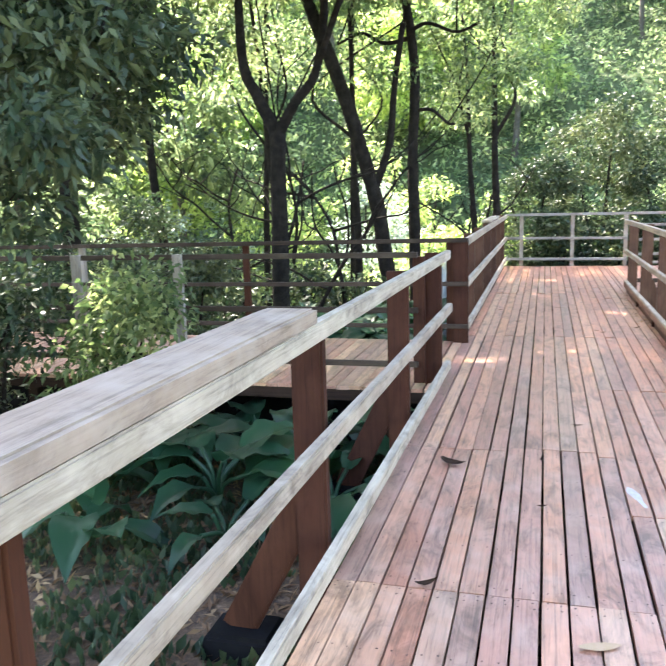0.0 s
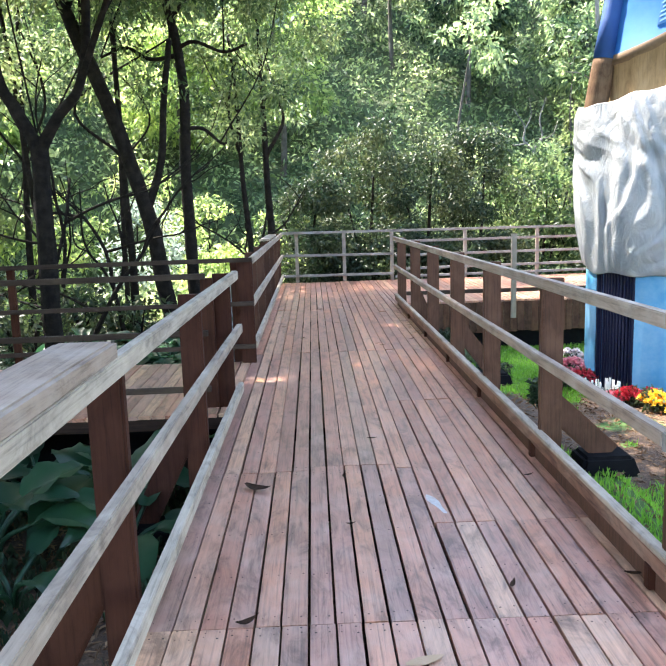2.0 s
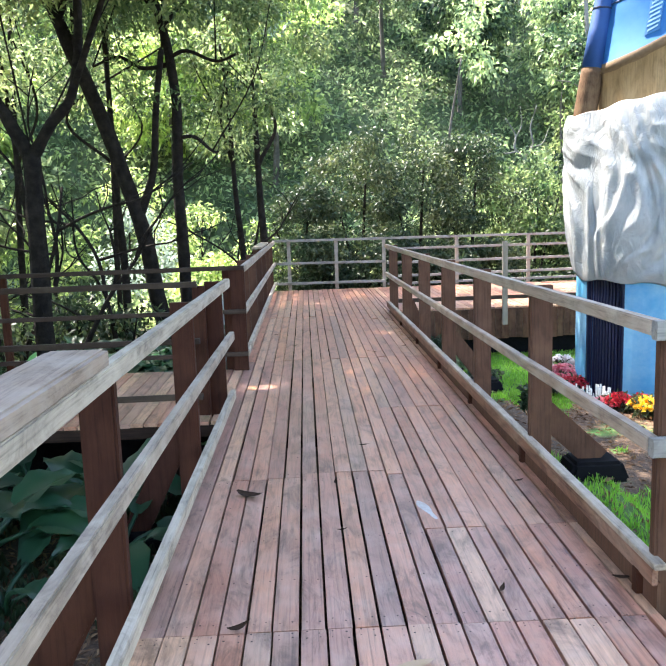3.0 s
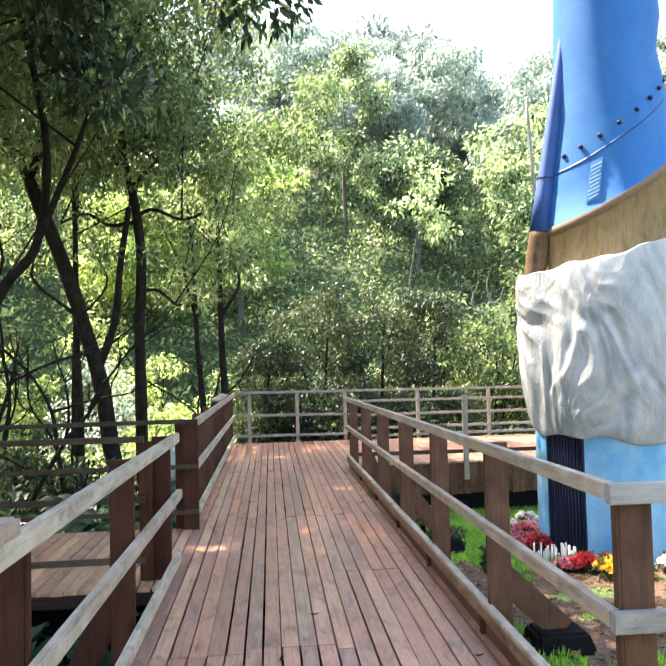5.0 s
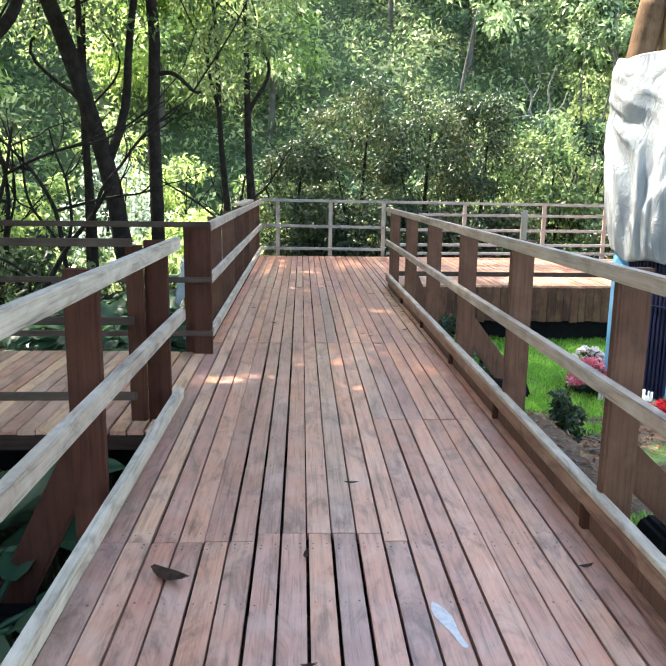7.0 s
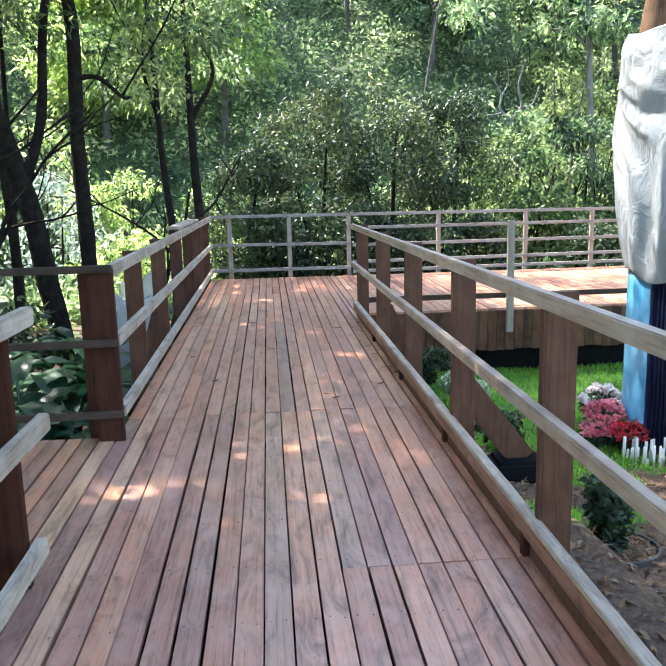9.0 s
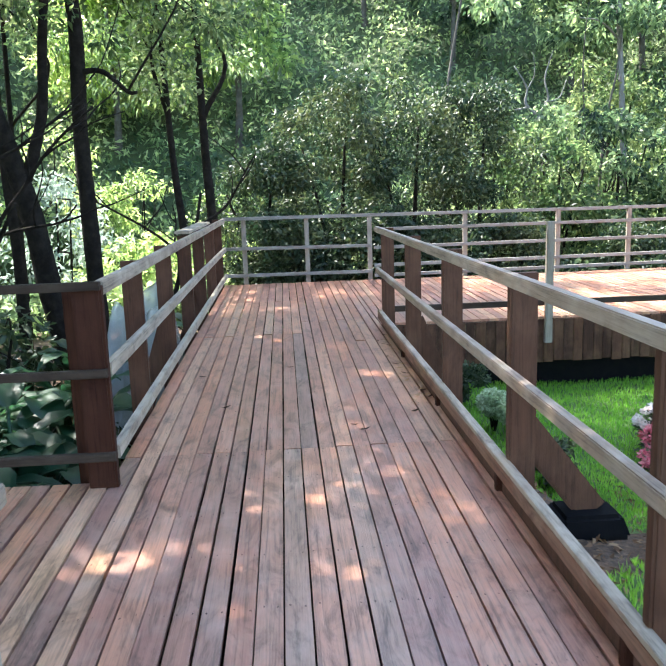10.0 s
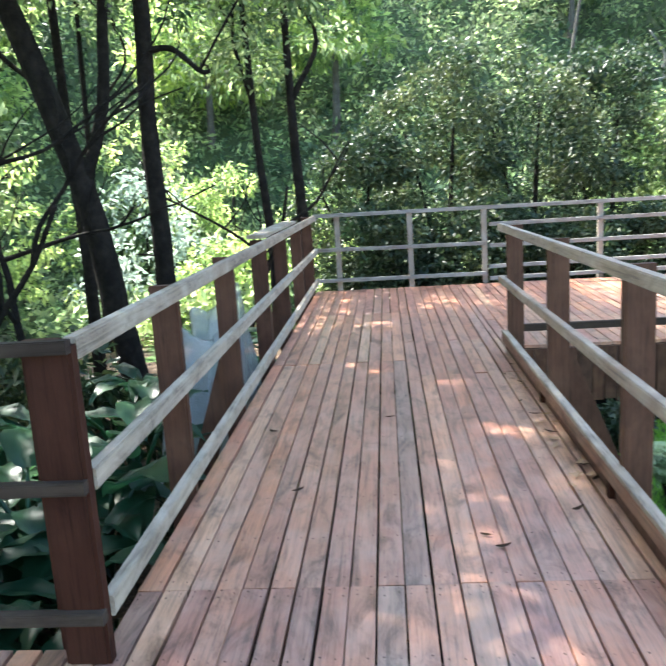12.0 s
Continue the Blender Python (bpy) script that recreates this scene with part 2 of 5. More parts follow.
def make_tarp_material():
    m, t, b, link = nodes_of("white_plastic_sheet")
    geo = t.nodes.new("ShaderNodeNewGeometry")
    turn = node(t, "Mapping")
    turn.inputs["Rotation"].default_value = (0.25, 0.3, 0)
    turn.inputs["Scale"].default_value = (1, 1, 0.5)
    link(geo.outputs["Position"], turn.inputs["Vector"])
    a = node(t, "TexNoise", Scale=2.6, Detail=5.0, Distortion=1.4)
    link(turn.outputs[0], a.inputs["Vector"])
    # grey-blue to white noise paints the shade of folds into the sheet
    r = ramp(t, (0.34, (0.31, 0.34, 0.37)), (0.5, (0.43, 0.45, 0.465)), (0.64, (0.52, 0.53, 0.535)))
    link(a.outputs[0], r.inputs[0])
    link(r.outputs[0], b.inputs["Base Color"])
    b.inputs["Roughness"].default_value = 0.28
    w = node(t, "TexNoise", Scale=7.0, Detail=6.0, Roughness=0.6, Distortion=1.6)
    link(turn.outputs[0], w.inputs["Vector"])
    bp = node(t, "Bump", Strength=0.7, Distance=0.04)
    link(w.outputs[0], bp.inputs["Height"])
    link(bp.outputs[0], b.inputs["Normal"])
    tr = t.nodes.new("ShaderNodeBsdfTranslucent")
    link(r.outputs[0], tr.inputs["Color"])
    mx = t.nodes.new("ShaderNodeMixShader")
    mx.inputs[0].default_value = 0.3
    link(b.outputs[0], mx.inputs[1])
    link(tr.outputs[0], mx.inputs[2])
    link(mx.outputs[0], t.nodes["Material Output"].inputs["Surface"])
    return m


M_TARP = make_tarp_material()
M_FILM = plain("clear_plastic_film", (0.52, 0.55, 0.56), 0.22, 0, (0.72, 0.73, 0.73), 7, 0.9, 0.05)
M_FILM.node_tree.nodes["Principled BSDF"].inputs["Alpha"].default_value = 0.55


def make_ground_material():
    """Leaf litter and bare soil, turning to turf in patches, and to forest floor on the hill."""
    m, t, b, link = nodes_of("ground_soil")
    geo = t.nodes.new("ShaderNodeNewGeometry")
    a = node(t, "TexNoise", Scale=1.3, Detail=5.0)
    f = node(t, "TexNoise", Scale=28.0, Detail=7.0, Roughness=0.7)
    for n in (a, f):
        link(geo.outputs["Position"], n.inputs["Vector"])
    soil = ramp(t, (0.34, (0.026, 0.015, 0.009)), (0.55, (0.1, 0.058, 0.033)), (0.72, (0.21, 0.14, 0.085)))
    link(f.outputs[0], soil.inputs[0])
    turf = ramp(t, (0.3, (0.03, 0.07, 0.012)), (0.7, (0.08, 0.17, 0.03)))
    link(f.outputs[0], turf.inputs[0])
    k = ramp(t, (0.6, (0, 0, 0)), (0.68, (1, 1, 1)))
    link(a.outputs[0], k.inputs[0])
    mx = mixc(t, "MIX", 0)
    link(k.outputs[0], mx.inputs[0])
    link(soil.outputs[0], mx.inputs[6])
    link(turf.outputs[0], mx.inputs[7])
    far = node(t, "VectorMath")
    far.operation = "LENGTH"
    link(geo.outputs["Position"], far.inputs[0])
    fr = node(t, "MapRange")
    fr.inputs["From Min"].default_value, fr.inputs["From Max"].default_value = 9.0, 15.0
    link(far.outputs["Value"], fr.inputs[0])
    wild = ramp(t, (0.3, (0.02, 0.035, 0.012)), (0.6, (0.06, 0.085, 0.03)), (0.8, (0.1, 0.11, 0.045)))
    link(f.outputs[0], wild.inputs[0])
    m2 = mixc(t, "MIX", 0)
    link(fr.outputs[0], m2.inputs[0])
    link(mx.outputs[2], m2.inputs[6])
    link(wild.outputs[0], m2.inputs[7])
    link(m2.outputs[2], b.inputs["Base Color"])
    b.inputs["Roughness"].default_value = 0.95
    bp = node(t, "Bump", Strength=0.8, Distance=0.025)
    link(f.outputs[0], bp.inputs["Height"])
    link(bp.outputs[0], b.inputs["Normal"])
    return m


M_GROUND = make_ground_material()

# ---- builders ----


def part(name, data, material, parent=None, label="", kind=""):
    """Links a bmesh or a mesh as one object under a thing."""
    if isinstance(data, bmesh.types.BMesh):
        me = bpy.data.meshes.new(name)
        data.to_mesh(me)
        data.free()
    else:
        me = data
    for mt in material if isinstance(material, (list, tuple)) else [material]:
        if mt is not None:
            me.materials.append(mt)
    ob = new(name, me)
    if parent:
        ob.parent = parent
    return tagged(ob, label, kind=kind)


def thing(name, at, label, category, group=""):
    ob = new(name)
    ob.location = at
    ob.empty_display_size = 0.1
    return tagged(ob, label, category, group)


BOXES = {}


def beam(name, a, b, width, height, material, parent=None, label="", lean=0.0):
    """A sawn timber from a to b (its centre line), width across, height upright, with eased edges."""
    a, b = Vector(a), Vector(b)
    d = b - a
    if material.name not in BOXES:
        bm = bmesh.new()
        bmesh.ops.create_cube(bm, size=1.0)
        # ease the four long edges
        long_edges = [e for e in bm.edges if abs((e.verts[0].co - e.verts[1].co).y) > 0.5]
        bmesh.ops.bevel(bm, geom=long_edges, offset=0.09, segments=2, affect="EDGES")
        me = bpy.data.meshes.new(material.name + "_timber")
        bm.to_mesh(me)
        bm.free()
        me.materials.append(material)
        BOXES[material.name] = me
    ob = new(name, BOXES[material.name])
    q = d.to_track_quat("Y", "Z").to_matrix().to_4x4() @ Matrix.Rotation(radians(lean), 4, "Y")
    m = Matrix.Translation((a + b) / 2) @ q @ Matrix.Diagonal((width, d.length, height, 1))
    if parent:
        ob.parent = parent
        m = parent.matrix_basis.inverted() @ m
    ob.matrix_basis = m
    return tagged(ob, label)


def tube(bm, pts, radii, sides=8, wobble=0.0, rng=None):
    """A round limb through the points, tapering by the radii."""
    rings = []
    pts = [Vector(p) for p in pts]
    for i, p in enumerate(pts):
        d = (pts[min(i + 1, len(pts) - 1)] - pts[max(i - 1, 0)]).normalized()
        u = d.cross(Vector((0.3, 1, 0.1))).normalized()
        w = d.cross(u)
        ring = []
        for k in range(sides):
            a = 2 * math.pi * k / sides
            r = radii[i] * (1 + (rng.uniform(-wobble, wobble) if rng else 0))
            ring.append(bm.verts.new(p + u * math.cos(a) * r + w * math.sin(a) * r))
        rings.append(ring)
    for r0, r1 in zip(rings, rings[1:]):
        for k in range(sides):
            bm.faces.new((r0[k], r0[(k + 1) % sides], r1[(k + 1) % sides], r1[k])).smooth = True
    bm.faces.new(rings[-1])
    bm.faces.new(rings[0][::-1])


def curve_points(pts, n=5):
    """Catmull-Rom through the points."""
    P = [Vector(p) for p in pts]
    P = [P[0] * 2 - P[1]] + P + [P[-1] * 2 - P[-2]]
    out = []
    for i in range(1, len(P) - 2):
        a, b, c, d = P[i - 1:i + 3]
        for k in range(n):
            s = k / n
            out.append(0.5 * (2 * b + (c - a) * s + (2 * a - 5 * b + 4 * c - d) * s * s + (3 * b - a - 3 * c + d) * s ** 3))
    return out + [P[-2]]


def leaf_mesh(name, centres, length, width, rng, droop=0.35, outward=None, flat=0.0):
    """One small folded leaf of two faces at each centre. outward: the way each leaf points."""
    n = len(centres)
    d = rng.normal(size=(n, 3))
    if outward is not None:
        d = d * 0.8 + outward
    d[:, 2] = d[:, 2] * (1 - flat) - droop
    d /= np.linalg.norm(d, axis=1)[:, None] + 1e-6
    up = rng.normal(size=(n, 3)) * (1 - flat * 0.7) + np.array([0, 0, 0.8 + flat])
    s = np.cross(d, up)
    s /= np.linalg.norm(s, axis=1)[:, None] + 1e-6
    nn = np.cross(s, d)
    L = length * rng.uniform(0.65, 1.3, size=(n, 1))
    W = width * rng.uniform(0.7, 1.3, size=(n, 1))
    mid = centres + d * L * 0.45
    v = np.stack([centres, mid + s * W * 0.5 + nn * W * 0.15, centres + d * L - np.array([0, 0, 0.12]) * L, mid - s * W * 0.5 + nn * W * 0.15], axis=1).reshape(-1, 3)
    me = bpy.data.meshes.new(name)
    me.vertices.add(4 * n)
    me.vertices.foreach_set("co", v.astype(np.float32).ravel())
    base = (np.arange(n) * 4)[:, None]
    loops = np.concatenate([base, base + 1, base + 2, base, base + 2, base + 3], axis=1).ravel()
    me.loops.add(6 * n)
    me.loops.foreach_set("vertex_index", loops.astype(np.int32))
    me.polygons.add(2 * n)
    me.polygons.foreach_set("loop_start", (np.arange(2 * n) * 3).astype(np.int32))
    me.update(calc_edges=True)
    return me


def clump_points(rng, clumps, per):
    """Leaf places gathered in clumps (x, y, z, radius), thicker towards each clump's outside."""
    out, way = [], []
    for x, y, z, r in clumps:
        k = max(4, int(per * r * r))
        d = rng.normal(size=(k, 3))
        d /= np.linalg.norm(d, axis=1)[:, None]
        rad = r * rng.uniform(0.15, 1.0, size=(k, 1)) ** 0.6
        out.append(np.array([x, y, z]) + d * rad * np.array([1, 1, 0.7]))
        way.append(d * 0.7)
    return np.concatenate(out), np.concatenate(way)

# ---- ground ----


def s01(v):
    v = min(1.0, max(0.0, v))
    return v * v * (3 - 2 * v)


def ground_z(x, y):
    right = -0.42 - 0.33 * s01((y + 2.0) / 4.0) - 0.05 * s01((x - 2.6) / 1.4)
    left = -0.42 - 0.4 * s01((y + 4.0) / 4.0) - 0.3 * s01((-x - 1.5) / 4.0)
    right += (0.33 - 0.2 * s01(y / 3.0)) * (1 - s01((x - 2.3) / 0.3))
    k = s01((x + 0.2) / 2.2)
    z = left * (1 - k) + right * k
    r = math.hypot(x - 1.0, y + 2.0)
    front = s01((y + 6.0) / 14.0)
    rise = max(0.0, r - 17.0)
    bearing = math.degrees(math.atan2(x - 1.0, y + 2.0))
    z += front * 30.0 * (1 - math.exp(-rise * 0.46 / 30.0)) * (1.72 - 0.34 * s01((bearing - 11) / 7))
    z += 0.05 * noise.noise((x * 0.6, y * 0.6, 0)) * min(1.0, r / 6) + (0.9 * noise.noise((x * 0.08, y * 0.08, 3)) if r > 20 else 0) * front
    return z


def lawn(x, y):
    """Where turf grows beside the statue."""
    n = noise.noise((x * 1.1, y * 1.1, 9)) * 0.5
    if (x - 4.96) ** 2 + (y - 1.5) ** 2 < 1.2 or x > 6.5 or y > 4.9 or y < -6.5:
        return False
    return (y > 0.75 + n) or (y < -2.75 + n and x < 3.7 + n) or (n > 0.1 and x < 3.6)


def build_ground():
    def axis(lo, hi, dense_lo, dense_hi):
        v, p = [], dense_lo
        while p < dense_hi:
            v.append(p)
            p += 0.13
        step, q = 0.4, dense_lo
        while q > lo:
            q -= step
            step *= 1.16
            v.insert(0, q)
        step, q = 0.4, dense_hi
        while q < hi:
            v.append(q)
            q += step
            step *= 1.16
        return v
    xs, ys = axis(-600, 600, -7, 9), axis(-500, 900, -10, 14)
    verts = [(x, y, ground_z(x, y)) for y in ys for x in xs]
    w = len(xs)
    faces = [(j * w + i, j * w + i + 1, (j + 1) * w + i + 1, (j + 1) * w + i) for j in range(len(ys) - 1) for i in range(w - 1)]
    me = bpy.data.meshes.new("ground")
    me.from_pydata(verts, [], faces)
    for p in me.polygons:
        p.use_smooth = True
        c = p.center
        p.material_index = 1 if lawn(c.x, c.y) and c.x > 1.8 else 0
    tagged(part("ground", me, [M_GROUND, M_TURF]), "brown forest soil with dry leaves and patches of turf", "ground", kind="structure")


build_ground()

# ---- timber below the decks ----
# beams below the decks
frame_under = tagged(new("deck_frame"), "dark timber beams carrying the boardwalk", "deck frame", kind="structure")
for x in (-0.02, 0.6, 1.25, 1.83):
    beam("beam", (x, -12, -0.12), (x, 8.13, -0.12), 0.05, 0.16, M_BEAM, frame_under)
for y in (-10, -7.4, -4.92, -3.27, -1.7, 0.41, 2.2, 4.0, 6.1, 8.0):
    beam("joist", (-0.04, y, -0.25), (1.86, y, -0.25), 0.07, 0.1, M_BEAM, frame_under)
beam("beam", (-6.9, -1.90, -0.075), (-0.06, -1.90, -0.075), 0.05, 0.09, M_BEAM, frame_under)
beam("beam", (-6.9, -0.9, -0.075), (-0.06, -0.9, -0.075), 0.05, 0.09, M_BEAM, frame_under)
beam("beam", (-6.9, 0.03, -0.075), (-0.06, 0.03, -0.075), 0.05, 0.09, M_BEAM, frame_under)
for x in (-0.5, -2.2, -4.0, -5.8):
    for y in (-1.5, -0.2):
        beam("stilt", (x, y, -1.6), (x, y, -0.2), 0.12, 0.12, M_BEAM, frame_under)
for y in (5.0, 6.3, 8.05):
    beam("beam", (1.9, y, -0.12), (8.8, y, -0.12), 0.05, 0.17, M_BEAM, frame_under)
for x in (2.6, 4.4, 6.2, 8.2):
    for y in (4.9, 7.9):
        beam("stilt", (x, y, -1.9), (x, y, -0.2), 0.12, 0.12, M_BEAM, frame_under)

# black panel added to give the dark void under the side landing
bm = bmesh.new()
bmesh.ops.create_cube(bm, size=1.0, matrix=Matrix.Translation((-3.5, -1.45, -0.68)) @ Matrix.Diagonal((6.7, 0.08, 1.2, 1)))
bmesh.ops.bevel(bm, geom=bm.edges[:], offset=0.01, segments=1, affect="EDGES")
tagged(part("landing_wall", bm, M_FOOT), "added black panel giving the shade under the side landing", "wall", kind="structure")

# black panel added to fill the dark gap below the terrace skirt
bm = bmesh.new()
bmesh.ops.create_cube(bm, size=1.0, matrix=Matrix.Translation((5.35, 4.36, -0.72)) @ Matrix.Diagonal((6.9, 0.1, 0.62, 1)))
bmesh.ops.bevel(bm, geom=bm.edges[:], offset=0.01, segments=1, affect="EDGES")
tagged(part("terrace_wall", bm, M_FOOT), "added black panel closing the dark gap under the far terrace", "wall", kind="structure")

# ---- railings ----
PW, PT = 0.13, 0.046


def post(parent, x, y, top, side, brace=True, material=None):
    """A plank stud standing on the ground outside the deck, wide face along the walk, with a raking brace on a footing.
    side: +1 stands to the right of x, -1 to its left."""
    xc = x + side * PW / 2
    g = ground_z(xc + side * 0.25, y)
    low = min(g, -0.25) - 0.12
    beam("post", (xc, y, low), (xc, y, top), PW, PT, material or M_POST, parent)
    if brace:
        foot_x = xc + side * 0.37
        beam("brace", (xc + side * 0.02, y + 0.05, 0.33), (foot_x, y + 0.05, g + 0.09), 0.15, 0.045, material or M_POST, parent, lean=90)
        bm = bmesh.new()
        bmesh.ops.create_cube(bm, size=1.0)
        for v in bm.verts:
            k = 1.15 if v.co.z < 0 else 0.9
            v.co.x *= 0.32 * k
            v.co.y *= 0.25 * k
            v.co.z *= 0.12
        bmesh.ops.bevel(bm, geom=bm.edges[:], offset=0.02, segments=2, affect="EDGES")
        bmesh.ops.translate(bm, verts=bm.verts[:], vec=(xc + side * 0.34, y + 0.05, g + 0.045))
        part("footing", bm, M_FOOT, parent, "black painted concrete footing")


def rails(parent, pts_by_level, material, w=0.045, h=0.07):
    for nm, a, b in pts_by_level:
        beam(nm, (a[0], a[1], a[2] - h / 2), (b[0], b[1], b[2] - h / 2), w, h, material, parent)


# near left run
left_run = thing("railing", (0, 0, 0), "timber railing, greyed rails and dark brown posts beside plants", "railing", "boardwalk railings")
rails(left_run, [("top_rail", (-0.10, -9.4, 1.065), (-0.016, -1.53, 1.045)), ("middle_rail", (-0.08, -9.4, 0.64), (-0.005, -1.49, 0.615)), ("bottom_rail", (-0.045, -9.5, 0.19), (0.005, -1.69, 0.185))], M_RAIL_Y)
for y in (-8.3, -6.62, -4.88, -3.12, -1.71):
    post(left_run, -0.04 + 0.0108 * (y + 1.65), y, 1.04, -1, brace=y < -3)
beam("cap_board", (-0.178, -9.3, 1.092), (-0.131, -5.1, 1.0815), 0.2, 0.056, M_CAP, left_run, "broad greyed board laid flat on the handrail")
beam("block", (-0.2, -1.83, 0.03), (-0.2, -1.83, 1.02), 0.09, 0.05, M_POST, left_run)

# far left run, from the corner stud on
run_b = thing("railing", (0, 0, 0), "timber railing with greyed rails leading to the far terrace", "railing", "boardwalk railings")
rails(run_b, [("top_rail", (-0.02, 0.02, 1.05), (-0.03, 8.12, 1.035)), ("middle_rail", (-0.015, 0.03, 0.635), (-0.028, 8.12, 0.595)), ("bottom_rail", (-0.01, 0.03, 0.205), (-0.028, 8.12, 0.185))], M_RAIL_Y)
beam("corner_post", (-0.072, 0.0, -0.9), (-0.072, 0.0, 1.03), 0.145, 0.05, M_POST, run_b)
beam("corner_post", (-0.175, 0.16, -0.9), (-0.175, 0.16, 1.02), 0.12, 0.05, M_POST, run_b)
for y in (1.33, 2.66, 4.04, 5.3, 6.65, 7.95):
    post(run_b, -0.055, y, 1.03, -1, brace=y in (2.66, 5.3), material=M_POST_LIT)
beam("cap_board", (-0.12, 3.95, 1.062), (-0.12, 6.15, 1.062), 0.15, 0.03, M_RAIL_Y, run_b, "short flat board on the handrail")

# side landing: back and front runs
side_back = thing("railing", (0, 0, 0), "dark thin timber railing behind the side landing", "railing", "landing railings")
rails(side_back, [("top_rail", (-6.9, 0.0, 1.03), (0.0, -0.035, 1.053)), ("middle_rail", (-6.9, 0.0, 0.59), (0.0, -0.035, 0.62)), ("bottom_rail", (-6.9, 0.0, 0.16), (0.005, -0.035, 0.19))], M_RAIL_DARK, 0.04, 0.042)
for x in (-2.38, -4.4, -6.4):
    beam("post", (x, 0.04, -0.9), (x, 0.04, 1.0), 0.07, 0.05, M_PALE if x < -3 else M_POST, side_back)
side_front = thing("railing", (0, 0, 0), "thin timber railing with pale posts fronting the side landing", "railing", "landing railings")
rails(side_front, [("top_rail", (-6.9, -1.9, 1.05), (-0.2, -1.9, 1.06)), ("middle_rail", (-6.9, -1.9, 0.615), (-0.2, -1.9, 0.635)), ("bottom_rail", (-6.9, -1.9, 0.18), (-0.2, -1.9, 0.21))], M_RAIL_DARK, 0.04, 0.042)
for x in (-2.18, -3.14, -5.0):
    beam("post", (x, -1.945, -0.9), (x, -1.945, 1.06), 0.075, 0.05, M_PALE, side_front)

# right run
right_run = thing("railing", (0, 0, 0), "timber railing with greyed rails and brown plank posts beside the lawn", "railing", "boardwalk railings")
rails(right_run, [("top_rail", (1.868, -4.86, 1.10), (1.862, 4.2, 1.045)), ("middle_rail", (1.868, -4.86, 0.665), (1.862, 4.2, 0.615))], M_RAIL_BROWN, 0.045, 0.058)
rails(right_run, [("bottom_rail", (1.886, -4.92, 0.19), (1.868, 4.1, 0.175))], M_RAIL_Y, 0.048, 0.024)
beam("fascia", (1.893, -4.9, 0.02), (1.893, 4.1, 0.02), 0.014, 0.17, M_POST_LIT, right_run, "dark brown board along the deck's edge")
beam("low_board", (1.876, -4.9, 0.13), (1.858, 4.1, 0.115), 0.022, 0.07, M_LOW, right_run, "reddish weathered board under the low rail")
rails(right_run, [("top_rail", (1.85, -4.885, 1.10), (5.5, -4.885, 1.10)), ("middle_rail", (1.85, -4.885, 0.665), (5.5, -4.885, 0.665))], M_RAIL_X)
for y in (-4.83, -3.23, -1.78, -0.4, 1.05, 2.53, 4.08):
    post(right_run, 1.892, y, 1.085 - 0.006 * (y + 4.8), 1, brace=y in (-3.23, -0.4, 2.53), material=M_POST_LIT)
for y in (-4.76, -3.16, -1.71, -0.33, 1.12, 2.6):
    beam("block", (1.874, y, 0.002), (1.874, y + 0.001, 0.1), 0.03, 0.045, M_POST, right_run, "dark wedge under the low rail")
beam("post", (4.2, -4.78, -0.6), (4.2, -4.78, 1.02), PW, PT, M_POST_LIT, right_run)

# back of the terrace
back_run = thing("railing", (0, 0, 0), "pale grey timber railing along the back edge of the terrace", "railing", "terrace railings")
rails(back_run, [("top_rail", (-0.05, 8.12, 1.05), (9.0, 8.35, 1.0)), ("middle_rail", (-0.05, 8.12, 0.59), (2.25, 8.14, 0.565)), ("bottom_rail", (-0.05, 8.12, 0.17), (2.25, 8.14, 0.16)),
                 ("upper_rail", (2.3, 8.14, 0.815), (9.0, 8.35, 0.80)), ("middle_rail", (2.3, 8.14, 0.53), (9.0, 8.35, 0.53)), ("lower_rail", (2.3, 8.14, 0.25), (9.0, 8.35, 0.27)), ("bottom_rail", (2.3, 8.14, 0.09), (9.0, 8.35, 0.11))], M_RAIL_X, 0.045, 0.05)
for i, x in enumerate((0.27, 1.25, 2.24, 3.77, 5.29, 6.47, 7.9)):
    beam("post", (x, 8.19 + 0.02 * max(0, x - 2), -0.6), (x, 8.19 + 0.02 * max(0, x - 2), 1.0), 0.07, 0.05, M_PALE, back_run)
front_run = thing("railing", (0, 0, 0), "unfinished terrace railing with a pale post and one low rail", "railing", "terrace railings")
rails(front_run, [("bottom_rail", (2.05, 4.27, 0.18), (8.8, 4.27, 0.18))], M_RAIL_DARK, 0.045, 0.06)
for x in (3.72, 5.55, 7.6):
    beam("post", (x, 4.2, -0.28), (x, 4.2, 1.03), 0.08, 0.05, M_PALE, front_run)

# ---- statue, its pedestal and wrapping ----
CX, CY = 4.96, 1.5


def hem_z(a):
    """The hem rises round the figure towards the terrace."""
    return 3.645 - 0.095 * -math.sin(a) + 0.54 * math.cos(a)


def robe_radius(z):
    return 0.93 - 0.165 * max(0.0, min(z, 4.6) - 3.0) - 0.04 * max(0.0, z - 4.6)


